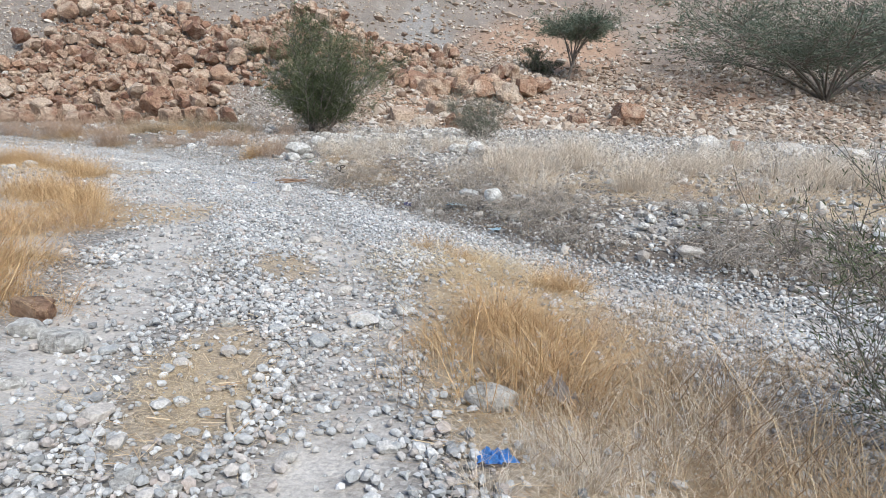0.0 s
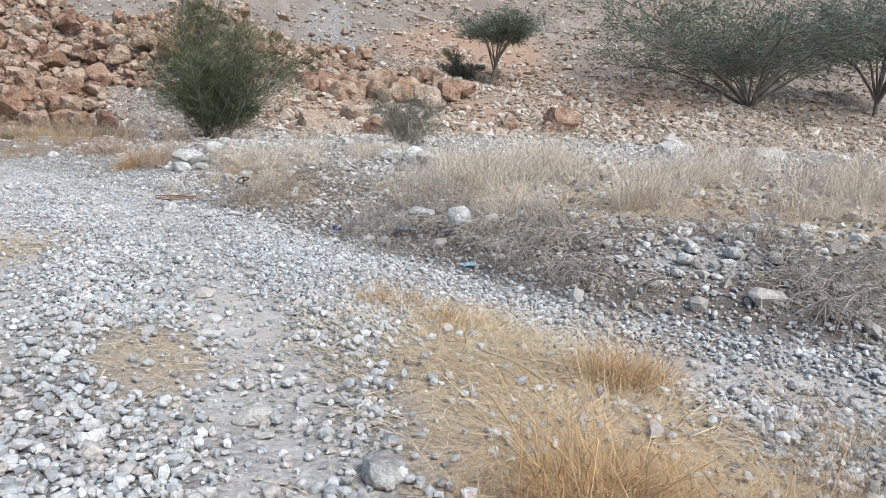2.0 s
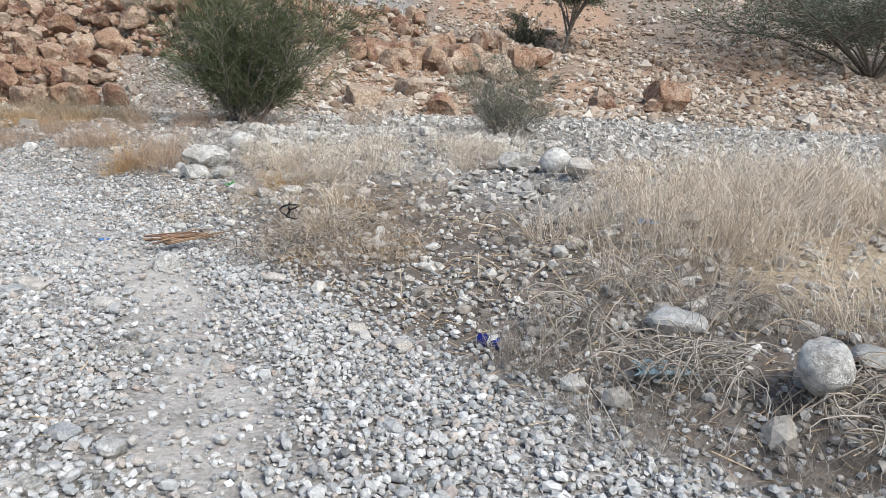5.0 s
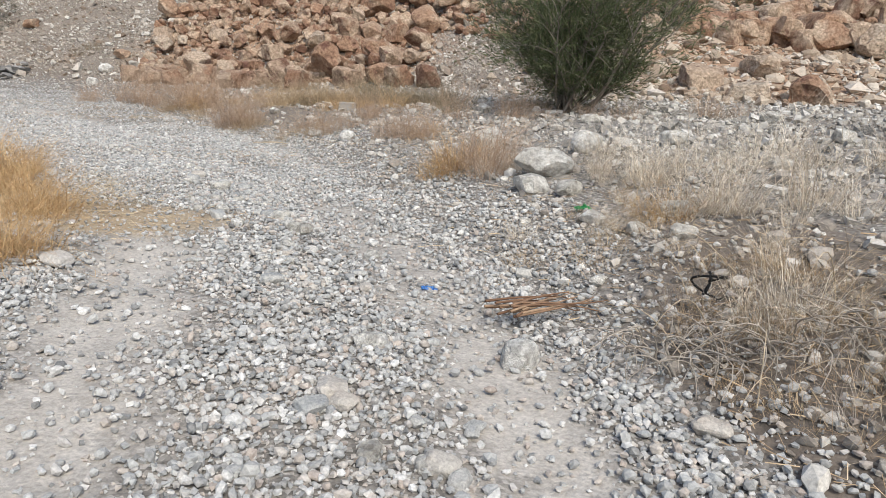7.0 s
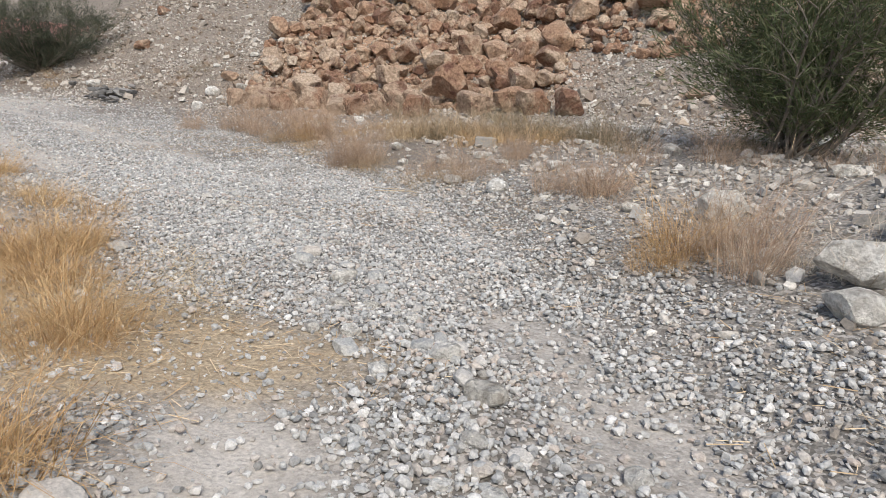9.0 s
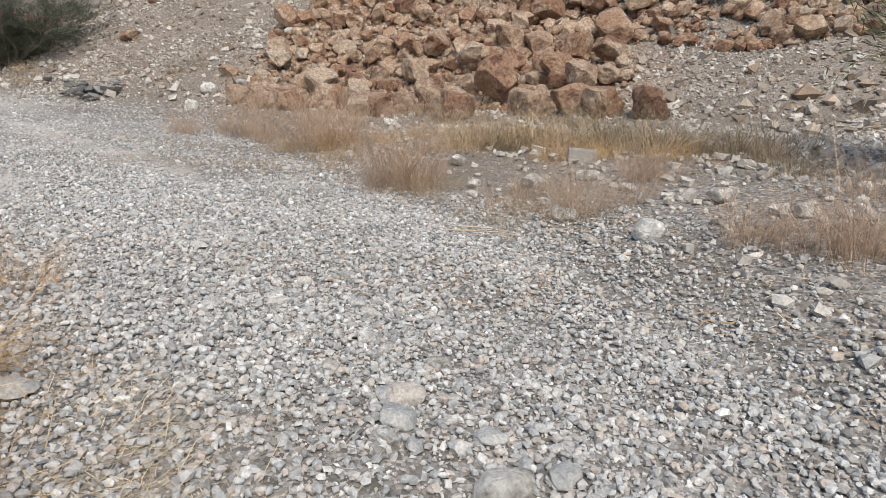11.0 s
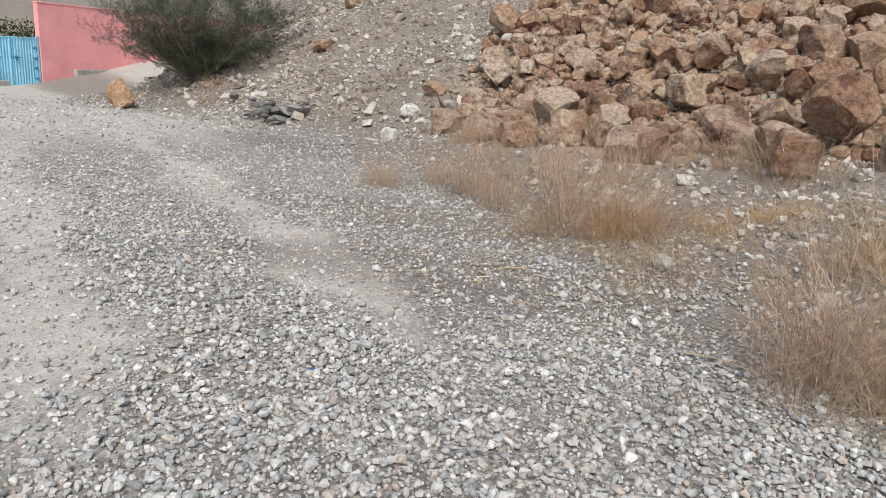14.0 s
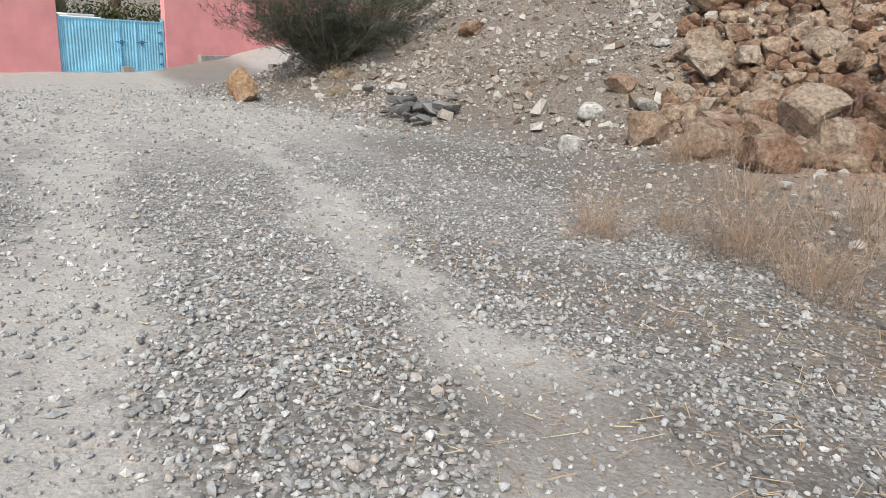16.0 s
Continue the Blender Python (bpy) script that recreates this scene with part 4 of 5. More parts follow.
def bend(r, p0, p1, sag, n=6):
    t = np.linspace(0, 1, n)[:, None]
    wob = np.cumsum(r.normal(0, .02, (n, 3)), 0) * np.linalg.norm(p1 - p0)
    pts = p0 + (p1 - p0) * t + np.array([0, 0, 1.0]) * sag * np.sin(t * math.pi) + wob * t
    return pts


def shrub(name, x, y, label, category, height, width, low=.5, stems=7, boughs=9, twigs=7, leaves=9, leaf=(.09, .018), flat=False, trunk=.05, seed=1, mat=M_LEAF, bare=.25, skew=(0.0, 0.0), fork=0.0, dome=.66):
    """A thorny shrub or flat-topped tree: stems fork to boughs and twigs, fine sprigs grow along them."""
    r = np.random.RandomState(seed)
    paths, twig_paths, sprig_at, sprig_dir = [], [], [], []
    crotch = np.array([skew[0] * .3, 0.0, fork]) * height
    if fork:
        paths.append((bend(r, np.array([0, 0, -.1]), crotch, 0, 5), trunk * 1.7, trunk * 1.15))
    for s in range(stems):
        a = 6.283 * (s + r.uniform(-.35, .35)) / stems
        q = math.sqrt(r.uniform(.08, 1))
        if flat:
            top = np.array([math.cos(a) * q * width * .42, math.sin(a) * q * width * .42, height * r.uniform(low, .93)])
        else:
            top = np.array([math.cos(a) * q * width * .40, math.sin(a) * q * width * .40, height * (.97 - dome * q * q) * r.uniform(.8, 1.0)])
        top[:2] += np.array(skew) * height
        foot = np.array([r.normal(0, .05), r.normal(0, .05), -.05]) * (1 + width * .2)
        if fork:
            foot = crotch * r.uniform(.55, 1.0)
        main = bend(r, foot, top, -.04 * height if not flat else .10 * height, 8)
        paths.append((main, trunk * r.uniform(.7, 1.1), trunk * .2))
        for _ in range(boughs):
            t = r.uniform(bare if not flat else .42, 1)
            i = min(int(t * 7), 6)
            p = main[i] + (main[i + 1] - main[i]) * (t * 7 - i)
            b = r.uniform(0, 6.283)
            if flat:
                way = np.array([math.cos(b), math.sin(b), r.uniform(.0, .45)])
                size = width * r.uniform(.10, .24)
            else:
                way = np.array([math.cos(b) + 1.1 * p[0] / width, math.sin(b) + 1.1 * p[1] / width, r.uniform(.1, 1.2)])
                size = height * r.uniform(.14, .34)
            way /= np.linalg.norm(way)
            bough = bend(r, p, p + way * size, .02 * height, 5)
            paths.append((bough, trunk * .28, trunk * .07))
            for _ in range(twigs):
                i = r.randint(1, 5)
                tw = way + r.normal(0, .65, 3) + np.array([0, 0, .1 if flat else .35])
                tw /= np.linalg.norm(tw)
                ts = size * r.uniform(.25, .65)
                twig = np.stack([bough[i], bough[i] + tw * ts * .5 + r.normal(0, .02, 3), bough[i] + tw * ts])
                twig_paths += [(twig, trunk * .05 + .002, .0015)] if height < 2.8 or r.uniform() < .4 else []
                f = r.uniform(.1, 1.08, leaves)[:, None]
                sprig_at.append(bough[i] + tw * ts * f + r.normal(0, .025 + .01 * height, (leaves, 3)))
                sprig_dir.append(tw + r.normal(0, .32, (leaves, 3)))
    at, way = np.concatenate(sprig_at), np.concatenate(sprig_dir)
    way /= np.linalg.norm(way, axis=1)[:, None]
    side = np.cross(way, r.normal(size=way.shape))
    side /= np.linalg.norm(side, axis=1)[:, None]
    ln, wd = leaf[0] * r.uniform(.6, 1.3, (len(at), 1)), leaf[1] * r.uniform(.7, 1.3, (len(at), 1))
    verts = np.stack([at, at + way * ln * .45 + side * wd * .5, at + way * ln, at + way * ln * .45 - side * wd * .5], 1).reshape(-1, 3)
    faces = np.arange(len(verts)).reshape(-1, 4)
    root = new(name)
    root.matrix_world = pose(x, y, float(land(x, y)), 0, 0, 0)
    tagged(root, label, category)
    for pname, me in (("trunk", mesh_of("trunk", *tubes(paths), M_BARK, True)), ("twig_work", mesh_of("twig_work", *tubes(twig_paths, 3), M_BARK)), ("crown", mesh_of("crown", verts, faces, mat, False))):
        new(pname, me).parent = root
    return root


shrub("acacia_shrub", -4.0, 17.35, "dense grey-green acacia shrub at the foot of the rockfall", "shrub", 3.0, 4.5, .5, 26, 12, 9, 17, (.12, .011), False, .030, 5, M_LEAF, .1, (.03, 0), 0.0, .42)
shrub("grey_shrub", .65, 15.3, "small sparse grey thorn shrub on the stony bank", "shrub", 1.2, 2.3, .5, 18, 9, 7, 11, (.07, .006), False, .013, 6, M_LEAF_GREY, .12)
shrub("acacia_tree", 2.84, 31.0, "small flat-topped acacia tree on the slope", "tree", 3.0, 4.6, .74, 9, 15, 10, 12, (.16, .022), True, .045, 7, M_LEAF_HAZE, .3, (.25, 0), .38)
shrub("slope_shrub", 1.6, 31.2, "low dark shrub beside the flat-topped acacia", "shrub", 1.5, 2.4, .5, 9, 8, 7, 8, (.12, .022), False, .025, 8, M_LEAF_DARK, .2)
shrub("acacia_tree", 14.0, 31.4, "wide spreading acacia tree with many grey limbs", "tree", 6.4, 15.5, .2, 17, 17, 9, 14, (.22, .031), True, .07, 9, M_LEAF_HAZE, .3, (-.12, 0), .07)
shrub("acacia_tree", 20.9, 34.6, "thin-stemmed acacia tree on the far slope", "tree", 5.2, 9.5, .55, 13, 14, 9, 10, (.24, .04), True, .08, 10, M_LEAF_HAZE, .3, (0.0, 0.0), .15)
shrub("thorn_shrub", 4.3, 1.15, "sparse grey-green thorn shrub beside the side channel", "shrub", 1.75, 1.6, .5, 12, 10, 7, 13, (.034, .005), False, .010, 11, M_LEAF, .2)
shrub("acacia_shrub", -26.6, 20.7, "dark feathery acacia shrub at the corner of the slope", "shrub", 2.7, 6.0, .5, 34, 12, 9, 17, (.13, .010), False, .026, 12, M_LEAF_DARK, .08)


# ---- pieces with parts ----
def part(name, bm, mat, parent, label=""):
    me = bpy.data.meshes.new(name)
    bm.normal_update()
    bm.to_mesh(me)
    bm.free()
    me.materials.append(mat)
    ob = new(name, me)
    ob.parent = parent
    if label:
        ob["label"] = label
    return ob


def box(x0, y0, z0, x1, y1, z1, bevel=.006, bm=None):
    bm = bm or bmesh.new()
    made = bmesh.ops.create_cube(bm, size=1, matrix=Matrix.Translation(((x0 + x1) / 2, (y0 + y1) / 2, (z0 + z1) / 2)) @ Matrix.Diagonal((x1 - x0, y1 - y0, z1 - z0, 1)))
    if bevel:
        edges = list({e for v in made["verts"] for e in v.link_edges})
        bmesh.ops.bevel(bm, geom=edges, offset=bevel, segments=2, affect="EDGES", profile=.5)
    return bm


def cyl(r0, r1, depth, m=Matrix(), seg=16, bm=None):
    bm = bm or bmesh.new()
    bmesh.ops.create_cone(bm, cap_ends=True, segments=seg, radius1=r0, radius2=r1, depth=depth, matrix=m)
    return bm


M_PINK = plain_material("pink_render", (0.84, 0.37, 0.375), 0.9, 0, 0.12, 0.8, 0.004)
M_BLUE = plain_material("blue_gate_paint", (0.31, 0.66, 0.85), 0.5, 0, 0.2, 1.6, 0.001)
M_BLUE_DARK = plain_material("worn_blue_steel", (0.10, 0.26, 0.42), 0.5, 0.2, 0.3, 8, 0.001)
M_CONCRETE = plain_material("grey_concrete", (0.40, 0.385, 0.36), 0.95, 0, 0.25, 5, 0.006)
M_WHITE = plain_material("white_paint", (0.78, 0.78, 0.76), 0.45, 0, 0.08, 2, 0.001)
M_DARKGLASS = plain_material("tinted_glass", (0.03, 0.035, 0.04), 0.08, 0, 0.1, 2, 0.0)
M_RUBBER = plain_material("black_rubber", (0.02, 0.02, 0.02), 0.8, 0, 0.2, 9, 0.002)
M_PALM = plain_material("palm_trunk", (0.21, 0.16, 0.115), 0.95, 0, 0.5, 12, 0.03)
M_FROND = leaf_material("palm_frond", [(0.0, (0.035, 0.055, 0.020)), (0.6, (0.085, 0.11, 0.045)), (1.0, (0.26, 0.21, 0.11))])
M_ASPHALT = stone_material("broken_asphalt", [(0.0, (0.11, 0.11, 0.11)), (0.5, (0.20, 0.195, 0.19)), (1.0, (0.34, 0.33, 0.315))], (0.26, 0.24, 0.22), False, 0.3, 20, 0.01)

# the compound: its front runs along x' of this frame, the camera sees it from -y'
GATE = Matrix(((-.374, -.927, 0, -37.8), (.927, -.374, 0, 16.45), (0, 0, 1, -.15), (0, 0, 0, 1)))
GATE_W = 3.85


def build_compound():
    for name, x0, x1, top in (("wall_south", -14.0, -.03, 2.62), ("wall_north", GATE_W + .03, 26.0, 3.05)):
        w = tagged(new(name), "pink rendered compound wall beside the blue gate", "wall", kind="structure")
        w.matrix_world = GATE
        part("wall_face", box(x0, 0, -.6, x1, .24, top - .06, .01), M_PINK, w)
        part("coping", box(x0 - .02, -.02, top - .058, x1 + .02, .26, top, .012), M_PINK, w)
    p = tagged(new("plinth"), "low grey concrete footing along the pink wall", "plinth", kind="structure")
    p.matrix_world = GATE
    part("footing", box(GATE_W + 1.35, -.22, -.6, 20.0, -.004, .62, .02), M_CONCRETE, p)
    for k in range(6):
        part("footing_block", box(GATE_W + 5.2 + k * 2, -.24, .6, GATE_W + 7.18 + k * 2, -.006, .85 + .12 * k, .02), M_CONCRETE, p)

    g = tagged(new("gate"), "closed light blue corrugated steel double gate", "gate")
    g.matrix_world = GATE
    for x in (0, GATE_W - .07):
        part("gate_post", box(x, .05, .0, x + .07, .13, 1.80, .006), M_BLUE, g)
    top = 1.73
    for name, x0, x1 in (("leaf", .085, 2.06), ("leaf", 2.075, 3.765)):
        bm = bmesh.new()
        n = int((x1 - x0) / .055) * 2
        front = []
        for i in range(n + 1):
            x = x0 + .03 + (x1 - x0 - .06) * i / n
            yy = .075 + (.0 if (i // 2) % 2 else .022)
            front.append((bm.verts.new((x, yy, -.02)), bm.verts.new((x, yy, top - .03))))
        for a, b in zip(front, front[1:]):
            bm.faces.new((a[0], b[0], b[1], a[1]))
        leaf = part(name, bm, M_BLUE, g)
        for z0, z1 in ((-.03, .02), (top - .05, top)):
            part("rail", box(x0, .06, z0, x1, .11, z1, .004), M_BLUE, leaf)
        for xa in (x0, x1 - .05):
            part("stile", box(xa, .058, -.03, xa + .05, .108, top, .004), M_BLUE, leaf)
    wicket = part("wicket_frame", box(2.09, .045, .06, 2.13, .072, 1.7, .004), M_BLUE, g)
    part("wicket_edge", box(2.70, .045, .06, 2.74, .072, 1.7, .004), M_BLUE, wicket)
    for x in (2.0, 2.78):
        bolt = part("bolt", cyl(.014, .014, .42, pose(x + .15, .035, 1.0, 0, 90, 0), 10), M_BLUE_DARK, g, "dark worn sliding bolt")
        part("bolt_plate", box(x + .1, .036, .94, x + .22, .05, 1.06, .003), M_BLUE_DARK, bolt)
        part("padlock", box(x + .12, .01, .86, x + .18, .034, .94, .006), M_BLUE_DARK, bolt)
    part("drop_rod", cyl(.013, .013, .9, pose(2.14, .03, .5), 10), M_BLUE_DARK, g)
    for z in (.25, .62, .98, 1.35):
        hinge = part("hinge", cyl(.022, .022, .12, pose(GATE_W - .13, .04, z), 12), M_BLUE_DARK, g, "dark hinge knuckle")
        part("hinge_strap", box(GATE_W - .24, .045, z - .03, GATE_W - .13, .056, z + .03, .002), M_BLUE_DARK, hinge)
    b = tagged(new("door_stop"), "small dark concrete block at the foot of the gate", "block")
    b.matrix_world = GATE
    part("stop_body", box(2.0, -.22, float(land(-38.6, 18.3)) - .02, 2.42, -.04, .18, .015), M_CONCRETE, b)

    c = tagged(new("car"), "white car parked behind the blue gate", "car")
    c.matrix_world = GATE @ pose(2.3, 3.2, 0, 0, 0, 4)
    bm = box(-2.1, -.85, .35, 2.1, .85, .95, .12)
    part("body", bm, M_WHITE, c)
    bm = box(-1.25, -.75, .94, 1.15, .75, 1.78, .16)
    for v in bm.verts:
        if v.co.z > 1.4:
            v.co.x *= .72
            v.co.y *= .88
    part("cabin", bm, M_WHITE, c)
    for y in (-.765, .765):
        part("window", box(-.8, y - .012, 1.05, .75, y + .012, 1.42, .01), M_DARKGLASS, c)
    part("roof_rack", box(-.55, -.45, 1.785, .55, .45, 1.86, .03), M_WHITE, c)
    for x in (-1.3, 1.3):
        for y in (-.8, .8):
            wheel = part("wheel", cyl(.33, .33, .22, pose(x, y, .33, 90), 20), M_RUBBER, c)
            part("rim", cyl(.19, .19, .24, pose(x, y, .33, 90), 16), M_WHITE, wheel)

    f = tagged(new("picket_fence"), "white arched picket fence behind the palms", "fence")
    f.matrix_world = GATE @ pose(0, 13, 0)
    for k in range(40):
        x = -8 + k * .4
        bm = box(x, 0, 1.2, x + .2, .05, 3.0, .01)
        cyl(.1, .1, .05, pose(x + .1, .025, 3.0, 90), 14, bm)
        part("picket", bm, M_WHITE, f)
    for z in (1.3, 2.3):
        part("fence_rail", box(-8, .055, z, 8, .1, z + .1, .01), M_WHITE, f)
    part("fence_base", box(-8, -.05, -.1, 8, .15, 1.19, .01), M_WHITE, f)


build_compound()


def palm(x, y, height, seed):
    r = np.random.RandomState(seed)
    root = tagged(new("date_palm"), "date palm with a rough trunk and hanging dry fronds", "palm tree", "palms in the compound")
    root.matrix_world = GATE @ pose(x, y, 0)
    pts = np.array([(0.03 * math.sin(z), .03 * math.cos(z * 1.3), z) for z in np.linspace(-.1, height, 14)])
    v, f = tubes([(pts, .26, .19)], 12)
    trunk = new("trunk", mesh_of("trunk", v, f, M_PALM, True))
    trunk.parent = root
    stubs = [(np.array([(math.cos(a) * .2, math.sin(a) * .2, z), (math.cos(a) * .33, math.sin(a) * .33, z + .16)]), .05, .02) for z in np.arange(.3, height, .14) for a in r.uniform(0, 6.283, 4)]
    v, f = tubes(stubs, 4)
    new("leaf_sheath", mesh_of("leaf_sheath", v, f, M_PALM)).parent = root
    verts, faces = [], []
    for k in range(34):
        a, up = r.uniform(0, 6.283), r.uniform(-1.0, 1.1)
        ln = r.uniform(1.6, 2.6)
        rib = [np.array([0, 0, height])]
        pitch = up
        for _ in range(9):
            rib.append(rib[-1] + ln / 9 * np.array([math.cos(a) * math.cos(pitch), math.sin(a) * math.cos(pitch), math.sin(pitch)]))
            pitch -= .2
        for i in range(1, 9):
            for sgn in (-1, 1):
                for h in (.0, .5):
                    p = rib[i] + (rib[i + 1] - rib[i]) * h
                    d = np.array([-math.sin(a) * sgn, math.cos(a) * sgn, -.45]) * .42 + (rib[i + 1] - rib[i]) * 1.1
                    w = (rib[i + 1] - rib[i]) * .09
                    b0 = len(verts)
                    verts += [p - w, p + w, p + d + w * .2, p + d - w * .2]
                    faces.append((b0, b0 + 1, b0 + 2, b0 + 3))
    new("fronds", mesh_of("fronds", np.array(verts), np.array(faces), M_FROND)).parent = root


for k, (px, py, ph) in enumerate([(-1.4, 6.5, 4.2), (.35, 6.0, 3.6), (1.9, 8.5, 4.6), (3.3, 7.0, 3.4), (5.2, 9.5, 4.8), (-3.6, 9.0, 4.4), (8.5, 10.5, 5.2)]):
    palm(px, py, ph, 300 + k)


def hedge(x, y, w, h, seed):
    r = np.random.RandomState(seed)
    n = 5200
    p = np.stack([r.uniform(-w, w, n), r.uniform(-.6, .6, n), r.uniform(.2, h, n) * (1 - .25 * r.uniform(0, 1, n))], -1)
    d = r.normal(size=(n, 3))
    d /= np.linalg.norm(d, axis=1)[:, None]
    s = np.cross(d, r.normal(size=(n, 3)))
    s /= np.linalg.norm(s, axis=1)[:, None]
    verts = np.stack([p, p + d * .09 + s * .045, p + d * .18, p + d * .09 - s * .045], 1).reshape(-1, 3)
    root = tagged(new("hedge"), "dark green garden bushes behind the gate", "hedge")
    root.matrix_world = GATE @ pose(x, y, 0)
    new("crown", mesh_of("crown", verts, np.arange(len(verts)).reshape(-1, 4), M_FROND)).parent = root
    v, f = tubes([(np.array([(q, 0, -.05), (q + .1, 0, h * .6)]), .05, .02) for q in np.linspace(-w * .9, w * .9, 9)])
    new("stems", mesh_of("stems", v, f, M_BARK)).parent = root


hedge(1.0, 5.2, 3.6, 2.15, 320)
hedge(7.5, 6.5, 3.0, 2.6, 321)


# ---- single stones that stand out ----
def big(kind, x, y, size, label, turn=0.0, tilt=0.0, sink=.22, shape=0, lift=0.0):
    shapes = {"pale": PALE_SHAPES, "white": CHALK_SHAPES, "grey": GREY_SHAPES, "rust": BOULDER_SHAPES}[kind]
    return put_rock({"pale": "pale_stone", "white": "white_stone", "grey": "grey_stone", "rust": "boulder"}[kind], shapes[shape % len(shapes)], x, y, size, label, "boulder" if kind == "rust" else "stone", "", turn, tilt, sink, lift)


put_rock("pale_stone", rock_mesh("river_block", 77, M_PALE, 3, 13, .06, (1.12, .72, .66), (.52, .82)), -2.9, 12.98, .56, "grey and white block on the edge of the track", "stone", "", 20, 0, .16)
big("white", -2.72, 13.75, .4, "white rounded stone behind the grey block", 60, 0, .2, 1)
big("pale", -2.88, 12.62, .44, "flat cream stone at the track edge", 10, 0, .3, 2)
big("pale", -2.5, 12.5, .30, "small pale stone at the track edge", 80, 0, .25, 3)
big("pale", -3.95, 14.2, .52, "pale stone half hidden in dry grass", 30, 0, .2, 4)
big("white", 1.83, 7.33, .30, "upright buff slab leaning on the dark bank", 60, 62, .1, 5, .09)
big("grey", 1.45, 8.0, .34, "brown stone sunk in the dark bank", 0, 0, .3, 3)
big("grey", 2.15, 7.6, .26, "small brown-grey stone beside the buff slab", 0, 0, .25, 2)
big("white", 1.14, 11.45, .38, "white weathered rock in the dry grass", 0, 20, .15, 1)
big("pale", .75, 11.7, .42, "pale rock beside the white weathered one", 50, 0, .15, 0)
big("grey", 1.3, 11.05, .45, "grey angular rock at the edge of the grass", 90, 0, .15, 3)
big("pale", 5.7, 13.9, .8, "flat grey slab lying on the stony bank", 20, 0, .42, 4)
big("rust", 6.15, 13.2, .42, "yellow-brown stone on the bank", 0, 0, .2, 5)
big("grey", 7.1, 13.1, .8, "weathered grey rock on the bank", -20, 0, .42, 1)
big("grey", 8.2, 13.0, .7, "weathered grey rock on the bank", 40, 0, .4, 5)
for px, py, ps, pk in [(-1.93, 14.3, .42, 2), (-2.09, 11.77, .24, 0), (-1.73, 11.53, .19, 1), (-1.39, 11.35, .22, 5), (-1.52, 11.9, .27, 3), (-1.78, 10.74, .16, 4), (-2.64, 11.8, .12, 1), (-9.19, 16.83, .26, 0), (-11.05, 17.24, .16, 2), (-4.76, 14.38, .2, 5), (-.4, 14.6, .34, 1), (.3, 14.1, .26, 4), (-1.1, 16.6, .36, 0), (-2.6, 16.9, .3, 2), (-3.3, 16.1, .28, 3), (-.9, 13.2, .24, 5)]:
    big("pale", px, py, ps, "pale weathered stone beside the track", 70 * pk, 6, .22, pk)
for px, py, ps, pk in [(-8.0, 16.3, .3, 0), (-7.6, 16.6, .22, 3), (-8.6, 16.2, .2, 4), (-6.2, 15.9, .3, 2), (-5.6, 15.6, .22, 1), (-7.1, 16.3, .18, 5), (-9.9, 17.0, .2, 1), (-5.2, 16.9, .34, 0), (-6.8, 18.2, .3, 3), (-15.0, 20.0, .2, 2), (-13.0, 18.9, .22, 4), (-12.3, 19.6, .26, 1), (-14.2, 19.4, .18, 0), (-20.1, 22.4, .26, 5), (-19.4, 23.2, .3, 3)]:
    big("pale", px, py, ps, "pale stone among dry grass below the rockfall", 70 * pk, 6, .22, pk)
big("grey", -2.3, 10.89, .16, "grey stone in the drooping grass", 0, 0, .2, 1)
big("grey", 4.0, 5.57, .32, "brown-grey stone low on the bank", 20, 0, .34, 3)
for k in range(9):
    big("pale", 3.5 + .09 * k, 6.0 + .14 * ((k * 5) % 4), .14 + .03 * (k % 3), "pale cobble in a small heap on the bank", 55 * k, 0, .2, k + 2)
for k in range(9):
    big("pale", 4.0 + .16 * k, 6.45 + .11 * ((k * 7) % 4), .17 + .03 * (k % 3), "pale cobble in a small heap on the bank", 40 * k, 0, .2, k)
big("grey", 1.39, 2.62, .24, "dark brown angular rock on the gravel", 0, 0, .18, 2)
big("pale", -.09, 1.66, .30, "pale cobble at the foot of the golden grass", 0, 0, .25, 1)
big("pale", -.38, 1.75, .26, "pale cobble at the foot of the golden grass", 60, 0, .25, 2)
big("rust", -.55, 2.05, .34, "reddish stone under the golden grass", 0, 0, .3, 7)
big("pale", 2.35, 1.45, .28, "buff stone lying in the dry grass", 0, 0, .25, 3)
big("grey", 1.98, .87, .12, "bluish river cobble on the gravel", 0, 0, .25, 0)
big("white", -1.87, 9.65, .24, "flat whitish stone on the wheel track", 70, 0, .25, 2)
big("grey", -.2, 8.43, .16, "rounded grey stone on the track edge", 0, 0, .2, 1)
big("grey", .07, 8.25, .17, "rounded grey stone on the track edge", 40, 0, .2, 2)
big("grey", -.95, 9.37, .19, "squarish pale blue-grey stone", 10, 0, .2, 3)
big("grey", -2.32, 8.8, .17, "grey river cobble on the gravel", 0, 0, .25, 4)
big("pale", -4.2, 10.98, .22, "pale flat stone on the gravel", 10, 0, .25, 1)
big("pale", -4.6, 11.25, .2, "whitish stone on the gravel", 80, 0, .25, 3)
big("pale", -3.42, 10.8, .17, "white pebble on the gravel", 0, 0, .25, 4)
big("grey", -3.57, 9.9, .19, "grey cobble on the gravel", 30, 0, .25, 0)
big("grey", -4.88, 9.4, .24, "dark grey stone at the grass edge", 0, 0, .25, 5)
big("pale", -7.02, 10.1, .34, "pale rounded stone in the golden grass", 0, 0, .2, 0)
big("grey", -7.64, 11.37, .2, "grey stone at the grass edge", 50, 0, .2, 2)
big("white", -6.5, 15.1, .25, "white rock beside the rusty grass", 20, 0, .25, 5)
